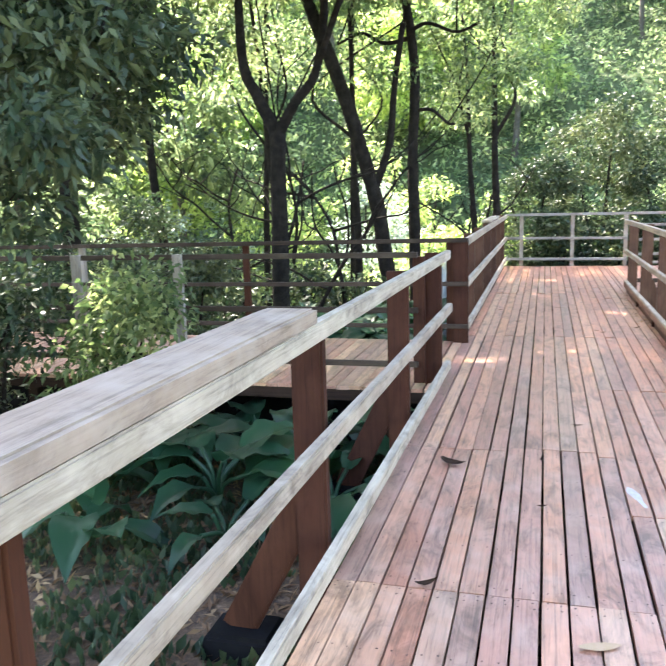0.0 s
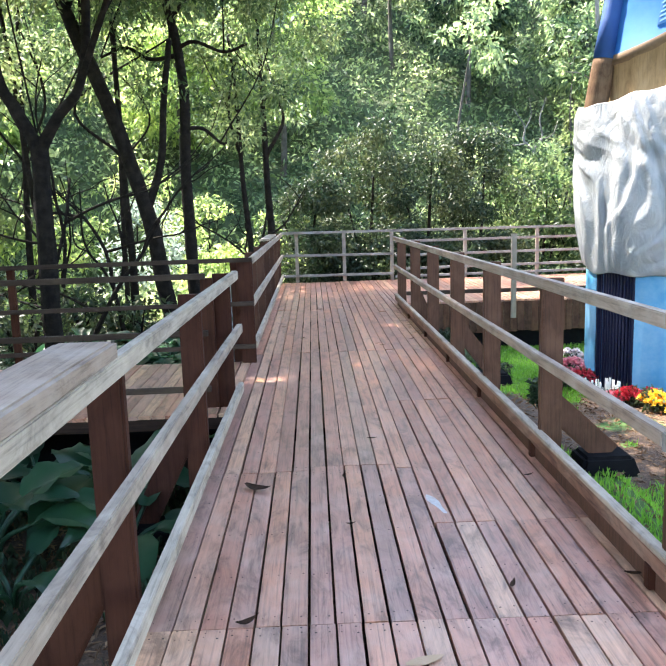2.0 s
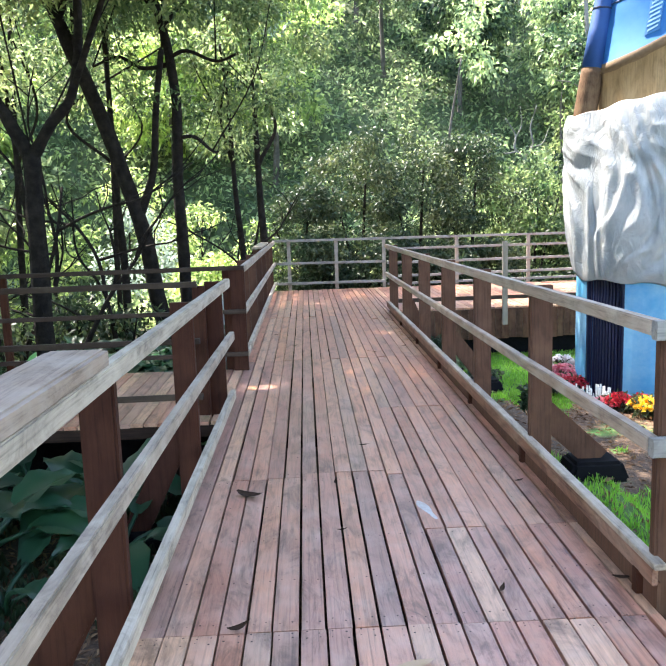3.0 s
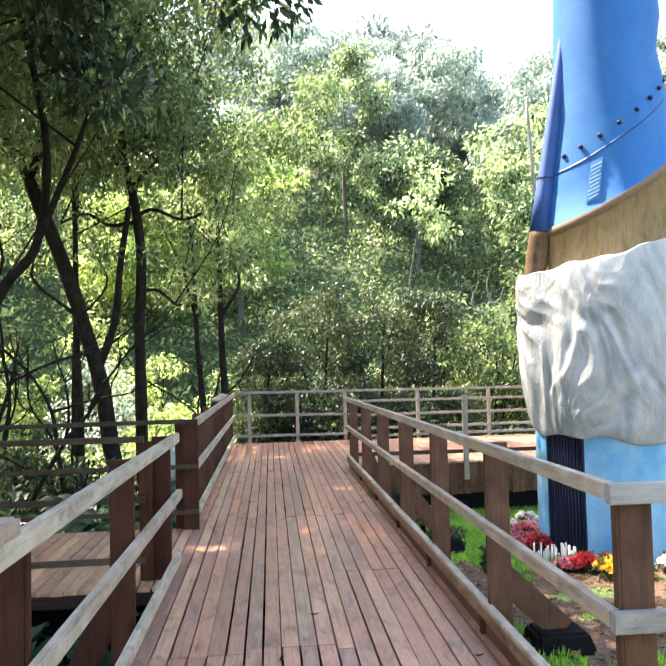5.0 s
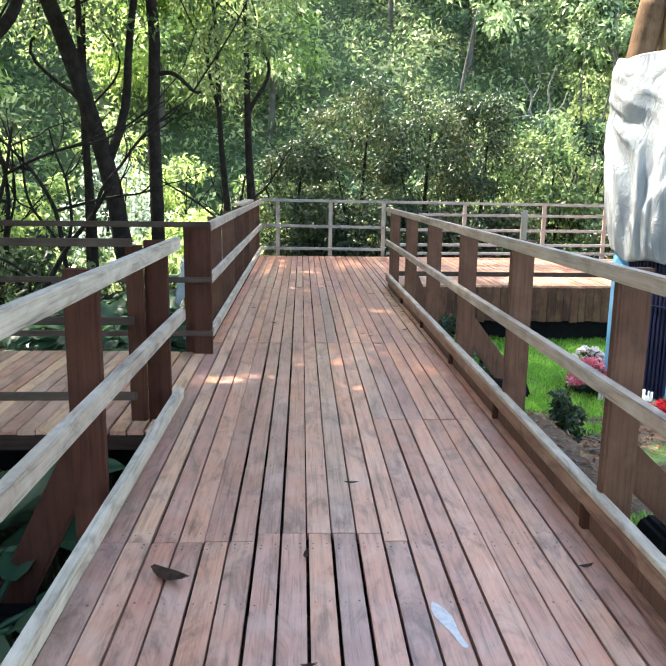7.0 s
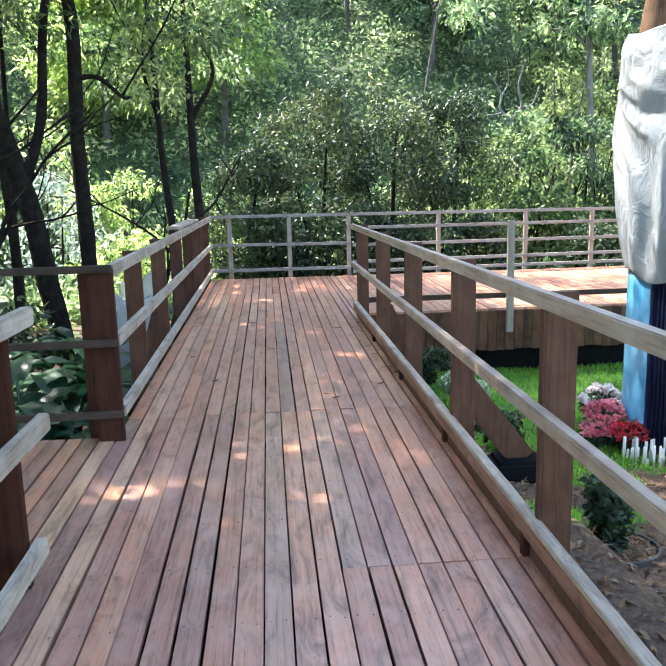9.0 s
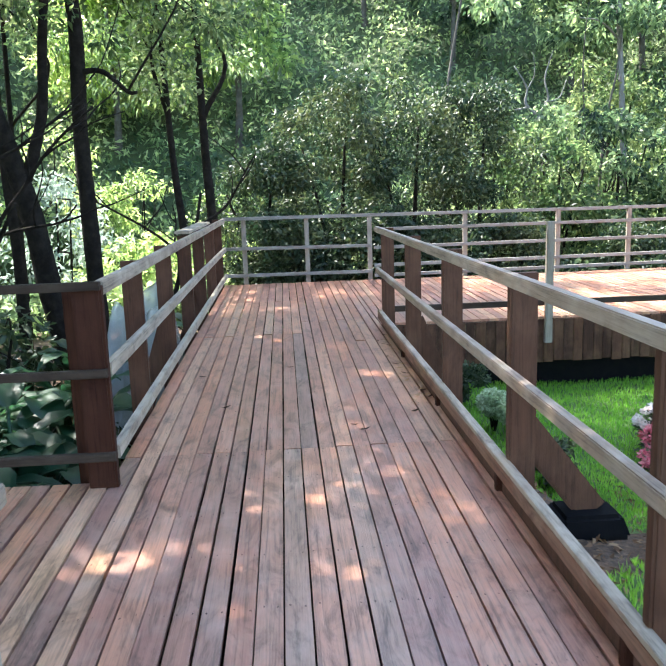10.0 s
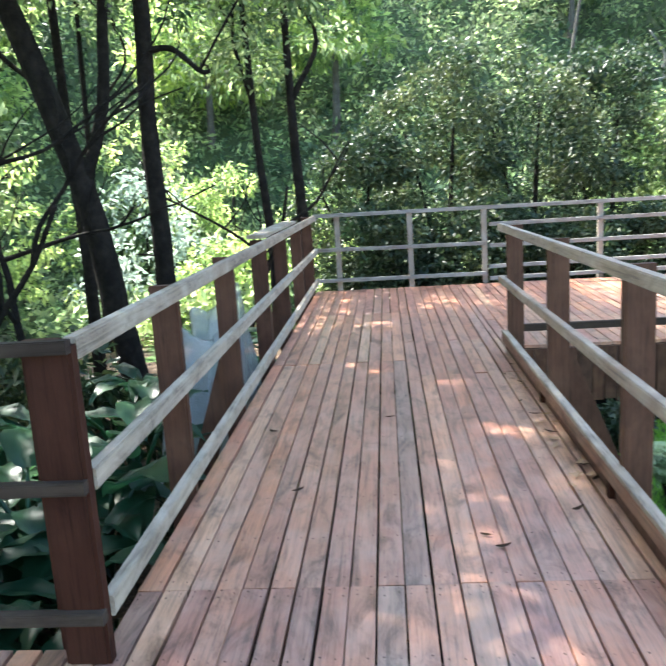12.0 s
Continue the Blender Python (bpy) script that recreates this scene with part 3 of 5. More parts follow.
def build_statue():
    """A tall robed figure as one plain tapering shape: blue mantle, brown hem, tan robe under it."""
    bm = bmesh.new()
    N = 72
    levels = [(0, 1.9), (0, 2.55), (1, -0.105), (1, -0.1), (1, 0.0), (1, 0.02), (1, 0.45), (1, 0.625), (1, 0.64), (1, 0.646), (1, 0.66), (1, 0.666), (1, 0.68), (1, 0.75), (1, 1.3), (1, 1.9), (1, 2.5), (1, 3.1), (1, 3.7), (1, 4.1), (1, 4.4), (1, 4.6), (1, 4.75), (1, 4.9), (1, 5.15), (1, 5.4), (1, 5.6), (1, 5.75), (1, 5.85), (1, 5.9)]
    rings = []
    for kind, v in levels:
        ring = []
        for k in range(N):
            a = 2 * math.pi * k / N
            z = v if kind == 0 else hem_z(a) * (1 - s01((v - 0.8) / 2.4)) + 3.4 * s01((v - 0.8) / 2.4) + v
            r = robe_radius(z) if v > 1.3 else 0.93 - 0.165 * (z - 3.0)
            if kind == 1 and v > 4.3:
                # shoulders, then the covered head
                r = 0.36 + 0.2 * (1 - s01((v - 4.3) / 0.5)) if v < 5.2 else 0.36 * math.sqrt(max(0.02, 1 - ((v - 5.2) / 0.71) ** 2))
            if kind == 0:
                r = 0.93
            if kind == 0 or v < -0.1:
                r -= 0.035
                r += 0.02 * math.sin(a * 19)
            elif v <= 0.0:
                r += 0.012
            if kind == 1 and 0.643 < v < 0.663:
                r += 0.01
            r += 0.012 * math.sin(a * 5 + z)
            ring.append(bm.verts.new((CX + r * math.cos(a), CY + r * math.sin(a), z)))
        rings.append(ring)
    for j, (r0, r1) in enumerate(zip(rings, rings[1:])):
        for k in range(N):
            f = bm.faces.new((r0[k], r0[(k + 1) % N], r1[(k + 1) % N], r1[k]))
            f.smooth = True
            f.material_index = 2 if j < 2 else (1 if j < 4 else (3 if levels[j][1] == 0.646 else 0))
    bm.faces.new(rings[-1])
    # the rolled edge of the mantle
    a0 = math.radians(186)
    for lo, hi, mi in ((2.42, hem_z(a0) - 0.03, 5), (hem_z(a0) - 0.03, 7.0, 4), (3.71, 3.725, 3)):
        pts, radii = [], []
        for i in range(10):
            z = lo + (hi - lo) * i / 9
            r = 1.035 - 0.17 * (z - 2.72)
            pts.append((CX + r * math.cos(a0), CY + r * math.sin(a0), z))
            radii.append(max(0.04, 0.128 - 0.026 * max(0.0, z - 2.9)) + (0.012 if mi == 3 else 0.004 if mi == 4 else 0.0))
        before = set(bm.faces)
        tube(bm, pts, radii, 18)
        for f in bm.faces:
            if f not in before:
                f.material_index = mi
    # bolts along the seam
    for k in range(10):
        a = math.radians(187 + k * 16.5)
        z = hem_z(a) + 0.83
        r = 0.93 - 0.165 * (z - 3.0) + 0.012
        before = set(bm.faces)
        bmesh.ops.create_icosphere(bm, subdivisions=2, radius=0.03, matrix=Matrix.Translation((CX + r * math.cos(a), CY + r * math.sin(a), z)))
        for f in bm.faces:
            if f not in before:
                f.material_index = 3
    ob = part("statue", bm, [M_BLUE, M_HEM, M_CLOTH, M_BLUE_DARK, M_BLUE_DEEP, M_ROLL])
    tagged(ob, "tall statue in a blue mantle with brown hem and tan robe", "statue")


build_statue()


def build_plate():
    """A small lettered plate on the mantle; the lines cannot be read."""
    holder = thing("plate", (0, 0, 0), "pale blue plate with rows of unreadable white lettering", "plate")
    def curved(name, z0, z1, w, lift, depth, material):
        bm = bmesh.new()
        vs = []
        for i in range(5):
            row = []
            for z in (z0, z1):
                a = math.radians(230.5 + 7.0 * (z - 3.34)) + w * (i - 2) / 2
                zz = z + 0.022 * (i - 2) / 2
                r = 0.93 - 0.165 * (zz - 3.0) + 0.012 * math.sin(a * 5 + zz) + lift
                row.append(bm.verts.new((CX + r * math.cos(a), CY + r * math.sin(a), zz)))
            vs.append(row)
        for p, q in zip(vs, vs[1:]):
            bm.faces.new((p[0], q[0], q[1], p[1]))
        ext = bmesh.ops.extrude_face_region(bm, geom=bm.faces[:])
        bmesh.ops.translate(bm, verts=[v for v in ext["geom"] if isinstance(v, bmesh.types.BMVert)], vec=(-0.7 * depth, -0.7 * depth, 0))
        part(name, bm, material, holder)
    curved("backing", 3.335, 3.815, 0.088, 0.002, 0.006, M_PLATE)
    for i in range(9):
        curved("lettering_bar", 3.37 + 0.047 * i, 3.39 + 0.047 * i, 0.075 if i % 3 else 0.06, 0.009, 0.003, M_INK)


build_plate()


def arc_panel(bm, a0, a1, r0, r1, z0, z1, n=10):
    """A curved slab round the pedestal's axis."""
    cols = []
    for i in range(n + 1):
        a = a0 + (a1 - a0) * i / n
        c, s = math.cos(a), math.sin(a)
        cols.append([bm.verts.new((CX + r * c, CY + r * s, z)) for r, z in ((r0, z0), (r1, z0), (r1, z1), (r0, z1))])
    for c0, c1 in zip(cols, cols[1:]):
        for k in range(4):
            f = bm.faces.new((c0[k], c0[(k + 1) % 4], c1[(k + 1) % 4], c1[k]))
            f.smooth = False
    bm.faces.new(cols[0])
    bm.faces.new(cols[-1][::-1])


def build_pedestal():
    ped = thing("pedestal", (0, 0, 0), "round pale blue painted pedestal with a dark louvred gate", "pedestal")
    g0, g1 = math.radians(188), math.radians(221)
    bm = bmesh.new()
    arc_panel(bm, g1, g0 + 2 * math.pi, 0.85, 1.02, -1.1, 1.3, 60)
    part("body", bm, M_BLUE_PALE, ped)
    bm = bmesh.new()
    arc_panel(bm, g0 - 0.02, g1 + 0.02, 0.8, 0.93, -1.1, 1.3, 12)
    part("recess", bm, M_BLUE_DARK, ped, "dark recess behind the gate")
    gate = part("gate", _gate_frame(g0, g1), M_BLUE_DARK, ped, "dark metal louvred gate")
    n = 13
    for i in range(n):
        a = g0 + (g1 - g0) * (i + 0.5) / n
        c, s = math.cos(a), math.sin(a)
        beam("gate_bar", (CX + 0.985 * c, CY + 0.985 * s, -0.82), (CX + 0.985 * c, CY + 0.985 * s, 1.25), 0.014, 0.026, M_BLUE_DARK, gate)


def _gate_frame(g0, g1):
    bm = bmesh.new()
    for z0, z1 in ((-0.86, -0.81), (0.235, 0.25), (1.2, 1.26)):
        arc_panel(bm, g0, g1, 0.955, 1.012, z0, z1, 8)
    for a in (g0, g1 - 0.03):
        arc_panel(bm, a, a + 0.03, 0.955, 1.015, -0.86, 1.26, 2)
    return bm


build_pedestal()


def build_tarp():
    """Crumpled white plastic tied round the statue's foot."""
    N, M = 420, 150
    verts, faces = [], []
    for j in range(M):
        v = j / (M - 1)
        for i in range(N):
            a = 2 * math.pi * i / N
            top = 2.80 + 0.24 * math.cos(a) + 0.018 * math.sin(a * 7) + 0.012 * math.sin(a * 17)
            low = 0.66 - 0.06 * math.cos(a - 5.2) + 0.02 * math.sin(a * 5 + 0.6) + 0.02 * math.sin(a * 11)
            z = low + (top - low) * v
            r = 1.05 + 0.11 * math.sin(math.pi * v) ** 0.8 + 0.02 * v
            q = Vector((math.cos(a), math.sin(a), 0.0))
            r += 0.15 * math.exp(-((a - 3.22) / 0.3) ** 2) * s01((v - 0.45) / 0.5)
            # broad slack bulges, overlapping drapes that hang, then light wrinkles fanning aslant
            warp = Vector((noise.noise(q * 1.5 + Vector((0, 0, z * 0.9))), noise.noise(q * 1.5 + Vector((5, 1, z * 0.9))), noise.noise(q * 1.5 + Vector((2, 8, z * 0.9)))))
            big = noise.noise(q * 1.8 + Vector((0, 0, z * 0.8)))
            drape = noise.noise(q * 2.6 + warp * 0.9 + Vector((0, 0, z * 0.3 + 7)))
            lap = s01((drape + 0.12) / 0.16) - 0.5
            drawn = 1 - 2 * math.hypot(noise.noise(q * 3.8 + warp * 1.4 + Vector((z * 0.5, -z * 0.4, z * 0.5))), 0.06)
            light = 1 - 2 * math.hypot(noise.noise(q * 7.0 + warp * 2.6 + Vector((z * 1.6, -z * 1.2, z * 1.5))), 0.05)
            crush = 1 - 2 * abs(noise.noise(q * 8 + warp * 2 + Vector((0, 0, z * 5))))
            hold = math.sin(math.pi * min(1.0, max(0.0, v))) ** 0.35
            r += hold * (0.055 * big + 0.02 * lap + 0.04 * (drawn - 0.5) + 0.021 * (light - 0.5) + 0.03 * (crush - 0.4) * s01((0.5 - v) / 0.35) * s01((0.35 - abs(a - 4.1)) / 0.3))
            verts.append((CX + r * math.cos(a), CY + r * math.sin(a), z))
    for j in range(M - 1):
        for i in range(N):
            faces.append((j * N + i, j * N + (i + 1) % N, (j + 1) * N + (i + 1) % N, (j + 1) * N + i))
    for ring, zz in ((M - 1, 0.0), (0, 0.02)):
        s = len(verts)
        for i in range(N):
            a = 2 * math.pi * i / N
            verts.append((CX + 0.86 * math.cos(a), CY + 0.86 * math.sin(a), verts[ring * N + i][2] + zz))
        for i in range(N):
            q = (ring * N + i, ring * N + (i + 1) % N, s + (i + 1) % N, s + i)
            faces.append(q if ring else q[::-1])
    me = bpy.data.meshes.new("tarp")
    me.from_pydata(verts, [], faces)
    for p in me.polygons:
        p.use_smooth = True
    tagged(part("plastic_sheet", me, M_TARP), "crumpled white plastic sheeting wrapped round the statue's foot", "plastic sheet")


build_tarp()


def build_bundle():
    """Plastic sheet thrown over garden things, sagging between uneven humps."""
    N, M = 70, 46
    verts, faces = [], []
    for j in range(M):
        for i in range(N):
            u, v = i / (N - 1), j / (M - 1)
            x, y = -0.95 + 0.72 * u, 3.3 + 1.7 * v
            edge = min(1.0, 5 * min(u, 1 - u, v, 1 - v))
            hump = 0.75 * math.exp(-((v - 0.25) / 0.16) ** 2) + 0.95 * math.exp(-((v - 0.62) / 0.2) ** 2) * (0.8 + 0.3 * u) + 0.25
            fold = 1 - abs(noise.noise((u * 4 + 3, v * 6, 1.7))) * 2
            z = -0.95 + s01(edge) * (hump * 1.22 + 0.18 * noise.noise((u * 3, v * 5, 4)) + 0.07 * fold)
            verts.append((x + 0.08 * noise.noise((u * 5, v * 7, 8)), y + 0.1 * noise.noise((u * 5, v * 7, 12)), max(ground_z(x, y) + 0.01, z)))
    for j in range(M - 1):
        for i in range(N - 1):
            faces.append((j * N + i, j * N + i + 1, (j + 1) * N + i + 1, (j + 1) * N + i))
    me = bpy.data.meshes.new("bundle")
    me.from_pydata(verts, [], faces)
    for p in me.polygons:
        p.use_smooth = True
    tagged(part("plastic_cover", me, M_FILM), "clear whitish plastic sheet thrown over things among broad leaves", "plastic sheet")


build_bundle()

# ---- trees ----
nrng = np.random.default_rng(7)


# spots on the deck that the sun reaches through gaps in the crowns: x, y, half-width of the gap
SUN_SPOTS = ((-0.08, -0.9, 0.1), (0.08, -0.83, 0.13), (0.22, -0.82, 0.1), (0.5, -0.78, 0.08), (1.04, -1.0, 0.12), (0.93, -0.3, 0.08), (0.42, 3.85, 0.1), (0.56, 3.84, 0.1), (0.86, 3.6, 0.14), (1.4, 3.16, 0.14), (1.52, 2.1, 0.13), (1.66, 2.02, 0.1),
             (0.83, 5.6, 0.1), (1.3, 6.4, 0.09), (0.4, 7.2, 0.1), (1.75, 1.3, 0.08))


def open_gaps(pts, way):
    """Thins the leaves along the sun's way to each spot; some still cross the gap."""
    left = np.ones(len(pts))
    d = np.array(SUN)
    for x, y, w in SUN_SPOTS:
        rel = pts - np.array([x, y, 0.0])
        off = rel - np.outer(rel @ d, d)
        far = np.linalg.norm(off * np.array([0.7, 1.3, 1.0]), axis=1) / (w + 0.02)
        left = np.minimum(left, np.where(pts[:, 2] < 2.0, 1.0, 1.0 - 0.97 * np.exp(-far ** 4)))
    keep = nrng.uniform(size=len(pts)) < left
    return pts[keep], way[keep]


def tree(name, label, limbs, clumps, per, leaf, bark, material, at=(0, 0, 0), group="", twigs=0, droop=0.35, sides=9):
    """limbs: (points, first radius, last radius); clumps: leaf clumps; leaf: (length, width)."""
    t = thing(name, at, label, "tree", group)
    bm = bmesh.new()
    r = random.Random(len(clumps) + 3)
    for pts, r0, r1 in limbs:
        c = curve_points(pts, 6)
        n = len(c)
        tube(bm, c, [r0 + (r1 - r0) * (i / (n - 1)) ** 0.8 for i in range(n)], sides, 0.07, r)
    for k in range(twigs):
        x, y, z, rad = clumps[k % len(clumps)]
        pts, r0, r1 = limbs[k % len(limbs)]
        a = Vector(pts[-1 - (k % 2)])
        b = Vector((x, y, z))
        mid = (a + b) / 2 + Vector((r.uniform(-0.25, 0.25), r.uniform(-0.25, 0.25), r.uniform(-0.1, 0.3)))
        tube(bm, curve_points([a, mid, b], 4), [0.017 - 0.0014 * i for i in range(9)], 4)
    part("trunk", bm, bark, t)
    if clumps:
        pts, way = clump_points(nrng, clumps, per)
        if at == (0, 0, 0):
            pts, way = open_gaps(pts, way)
        part("crown", leaf_mesh("crown", pts, leaf[0], leaf[1], nrng, droop, way), material, t)
    return t


def cloud(r, n, box, rad):
    (x0, x1), (y0, y1), (z0, z1) = box
    return [(r.uniform(x0, x1), r.uniform(y0, y1), r.uniform(z0, z1), r.uniform(*rad)) for _ in range(n)]


R = random.Random(11)
G = "trees beside the boardwalk"
SMALL = (0.125, 0.047)
# forked tree behind the side landing
tree("forked_tree", "dark forked tree standing behind the side landing", [
    ([(-2.88, 2.5, -1.3), (-2.86, 2.5, 0.9), (-2.83, 2.5, 2.4)], 0.135, 0.11),
    ([(-2.83, 2.5, 2.35), (-3.1, 2.55, 2.85), (-3.33, 2.6, 3.4), (-3.4, 2.8, 5.0), (-3.2, 3.0, 6.5)], 0.1, 0.045),
    ([(-2.83, 2.5, 2.35), (-2.55, 2.45, 2.75), (-2.2, 2.4, 3.2), (-2.05, 2.3, 4.4), (-2.3, 2.2, 6.0)], 0.085, 0.04),
    ([(-2.2, 2.4, 3.2), (-1.6, 2.0, 4.3), (-1.2, 1.7, 5.2)], 0.05, 0.02)],
    cloud(R, 70, ((-5.4, -0.9), (0.0, 5.0), (4.6, 8.2)), (0.4, 0.85)) + cloud(R, 5, ((-5.2, -3.6), (2, 4.5), (2.8, 4.4)), (0.3, 0.5)), 800, SMALL, M_BARK, M_LEAF_TREE, group=G, twigs=7)
# leaning tree with many forks; high clumps added to shade the far deck
tree("leaning_tree", "dark leaning tree with crooked limbs over the railing", [
    ([(-1.75, 5.8, -1.4), (-2.02, 5.83, 0.25), (-2.2, 5.83, 1.4), (-2.72, 5.83, 3.2), (-3.1, 5.83, 4.2), (-3.4, 5.83, 5.0)], 0.155, 0.11),
    ([(-3.35, 5.83, 4.9), (-3.7, 5.8, 5.6), (-3.85, 5.8, 6.6), (-4.0, 5.7, 7.8)], 0.1, 0.04),
    ([(-3.35, 5.83, 4.9), (-3.0, 5.8, 5.7), (-2.4, 5.7, 6.3), (-1.87, 5.6, 6.9), (-1.2, 5.4, 7.6)], 0.09, 0.04),
    ([(-3.1, 5.83, 4.2), (-3.05, 5.7, 5.0), (-3.1, 5.6, 5.9), (-2.9, 5.5, 6.8)], 0.06, 0.03),
    ([(-2.25, 5.83, 1.5), (-1.95, 5.9, 2.4), (-1.85, 5.95, 3.4), (-1.7, 6.0, 4.4)], 0.075, 0.05)],
    cloud(R, 60, ((-5.2, -0.4), (4.2, 8.6), (5.4, 9.4)), (0.4, 0.9)) + cloud(R, 34, ((-5.8, -2.2), (7.0, 12.0), (8.2, 10.2)), (0.5, 0.95)) + cloud(R, 4, ((-2.6, -1.2), (5.0, 6.8), (3.0, 4.6)), (0.22, 0.36)), 800, SMALL, M_BARK, M_LEAF_TREE, group=G, twigs=7)
# straight tree with side limbs; high unseen clumps added to shade the terrace
tree("straight_tree", "slender dark straight tree with crooked side limbs", [
    ([(-1.55, 6.28, -1.4), (-1.58, 6.28, 0.6), (-1.6, 6.28, 2.2), (-1.55, 6.28, 3.6), (-1.68, 6.28, 4.7), (-1.85, 6.25, 5.6), (-1.6, 6.2, 7.0), (-1.5, 6.2, 8.6)], 0.125, 0.05),
    ([(-1.6, 6.28, 2.95), (-1.25, 6.2, 2.95), (-0.95, 6.15, 2.7), (-0.83, 6.1, 2.68)], 0.04, 0.02),
    ([(-1.6, 6.28, 4.2), (-2.1, 6.3, 4.15), (-2.5, 6.3, 4.35), (-2.95, 6.3, 4.2)], 0.045, 0.02),
    ([(-1.65, 6.28, 4.3), (-1.3, 6.2, 4.4), (-0.8, 6.1, 4.2), (-0.4, 6.0, 4.3)], 0.04, 0.02),
    ([(-1.75, 6.28, 5.0), (-2.3, 6.3, 5.8), (-2.6, 6.3, 6.6)], 0.05, 0.02),
    ([(-1.7, 6.28, 4.8), (-1.2, 6.2, 5.3), (-0.3, 6.0, 5.6)], 0.045, 0.015)],
    cloud(R, 44, ((-3.2, 0.7), (4.8, 8.4), (5.2, 9.2)), (0.35, 0.8)) + cloud(R, 20, ((-2.4, 2.2), (7.4, 10.4), (6.2, 8.6)), (0.4, 0.8)) + cloud(R, 7, ((-1.2, 0.3), (5.4, 7.4), (3.4, 5.0)), (0.22, 0.4)), 760, SMALL, M_BARK, M_LEAF_TREE, group=G, twigs=6)
# thinner stems farther back
for k, (bx, by, lean, rad, hgt) in enumerate(((-0.72, 8.6, -0.25, 0.10, 5.0), (-0.28, 8.9, -0.1, 0.13, 5.4), (-2.95, 7.4, -0.05, 0.10, 7.5), (-4.3, 6.6, -0.5, 0.08, 6.0), (-3.6, 9.5, 0.2, 0.07, 6.5), (-5.6, 4.2, -0.3, 0.11, 7.0), (-5.3, 8.4, 0.3, 0.09, 7.0))):
    tree("slender_tree", "thin dark tree stem with a light feathery crown", [
        ([(bx, by, -1.6), (bx + 0.03, by, 0.5), (bx + lean * 0.3, by, 2.0), (bx + lean * 0.6, by, 4.0), (bx + lean, by, hgt)], rad, rad * (0.2 if k < 2 else 0.4)),
        ([(bx + lean * 0.4, by, 2.6), (bx + lean * 0.4 + R.uniform(-0.9, 0.9), by + 0.1, 3.6), (bx + lean + R.uniform(-1.2, 1.2), by, 4.8)], rad * 0.4, 0.015)],
        cloud(R, 30 if k < 2 else 20, ((bx - 1.3, bx + 1.3), (by - 1.4, by + 1.4), (2.9 if k < 2 else 3.4, hgt + (1.6 if k < 2 else 0.8))), (0.3, 0.65)), 480, SMALL, M_BARK, M_LEAF_TREE if k % 3 else M_LEAF_LIGHT, group=G, twigs=3, sides=7)
# crooked leafless saplings between the trunks
def crooked(at, height, r):
    t = thing("sapling", at, "thin crooked dark sapling with bare twisted branches", "tree", "crooked saplings")

    def grow(p, d, length, rad, depth):
        pts = [Vector(p)]
        for _ in range(5):
            d = (d + Vector((r.uniform(-0.45, 0.45), r.uniform(-0.3, 0.3), r.uniform(-0.15, 0.35)))).normalized()
            pts.append(pts[-1] + d * length / 5)
        c = curve_points(pts, 3)
        bm = bmesh.new()
        tube(bm, c, [rad * (1 - 0.6 * i / (len(c) - 1)) for i in range(len(c))], 6)
        part("stem" if depth == 2 else "branch", bm, M_BARK, t)
        if depth:
            for k in range(3):
                q = pts[2 + k % 3]
                grow(q, Vector((r.uniform(-1, 1), r.uniform(-0.5, 0.5), r.uniform(0.1, 0.8))).normalized(), length * r.uniform(0.45, 0.7), rad * 0.5, depth - 1)
    grow((0, 0, -0.1), Vector((r.uniform(-0.25, 0.25), 0, 1)), height, 0.05, 2)


CR = random.Random(21)
for x, y, h in ((-2.5, 4.6, 3.2), (-3.2, 5.4, 3.6), (-2.9, 3.9, 2.8), (-3.9, 4.4, 3.4), (-1.2, 7.6, 2.6), (-4.6, 5.4, 3.4)):
    crooked((x, y, ground_z(x, y)), h, CR)
# overhanging tree near the start; high crown spread out of view to shade the deck
tree("overhanging_tree", "dense dark-leaved tree hanging over the side landing", [
    ([(-4.3, -3.6, -1.0), (-4.2, -3.6, 1.5), (-3.8, -3.6, 3.2), (-3.2, -3.6, 5.0)], 0.18, 0.07),
    ([(-3.8, -3.6, 3.0), (-2.8, -3.6, 3.4), (-1.9, -3.7, 3.2)], 0.06, 0.02)],
    cloud(R, 112, ((-5.6, -0.7), (-6.8, 1.6), (4.6, 8.2)), (0.5, 0.95)) + cloud(R, 64, ((-2.6, 1.2), (-6.4, 1.4), (5.7, 8.2)), (0.5, 0.9)),
    880, (0.16, 0.07), M_BARK, M_LEAF_DARK, group=G, twigs=20)
tree("drooping_tree", "dark fine-leaved tree with boughs drooping beside the landing", [
    ([(-3.6, -2.9, -1.0), (-3.5, -2.9, 1.2), (-3.2, -3.0, 2.6), (-2.7, -3.1, 4.4)], 0.09, 0.03),
    ([(-3.3, -3.0, 2.2), (-2.5, -3.3, 2.9), (-1.8, -3.7, 2.8)], 0.04, 0.012), ([(-3.2, -3.0, 2.6), (-2.4, -2.7, 3.2), (-1.9, -2.6, 2.9)], 0.035, 0.01)],
    cloud(R, 34, ((-4.4, -2.1), (-4.4, -2.5), (1.3, 3.6)), (0.3, 0.5)) + cloud(R, 20, ((-2.3, -1.5), (-4.4, -3.6), (1.7, 3.2)), (0.2, 0.34)) + cloud(R, 14, ((-2.6, -1.75), (-3.4, -2.4), (1.9, 3.5)), (0.24, 0.4)),
    2300, (0.095, 0.036), M_BARK, M_LEAF_DARK, group=G, twigs=40)
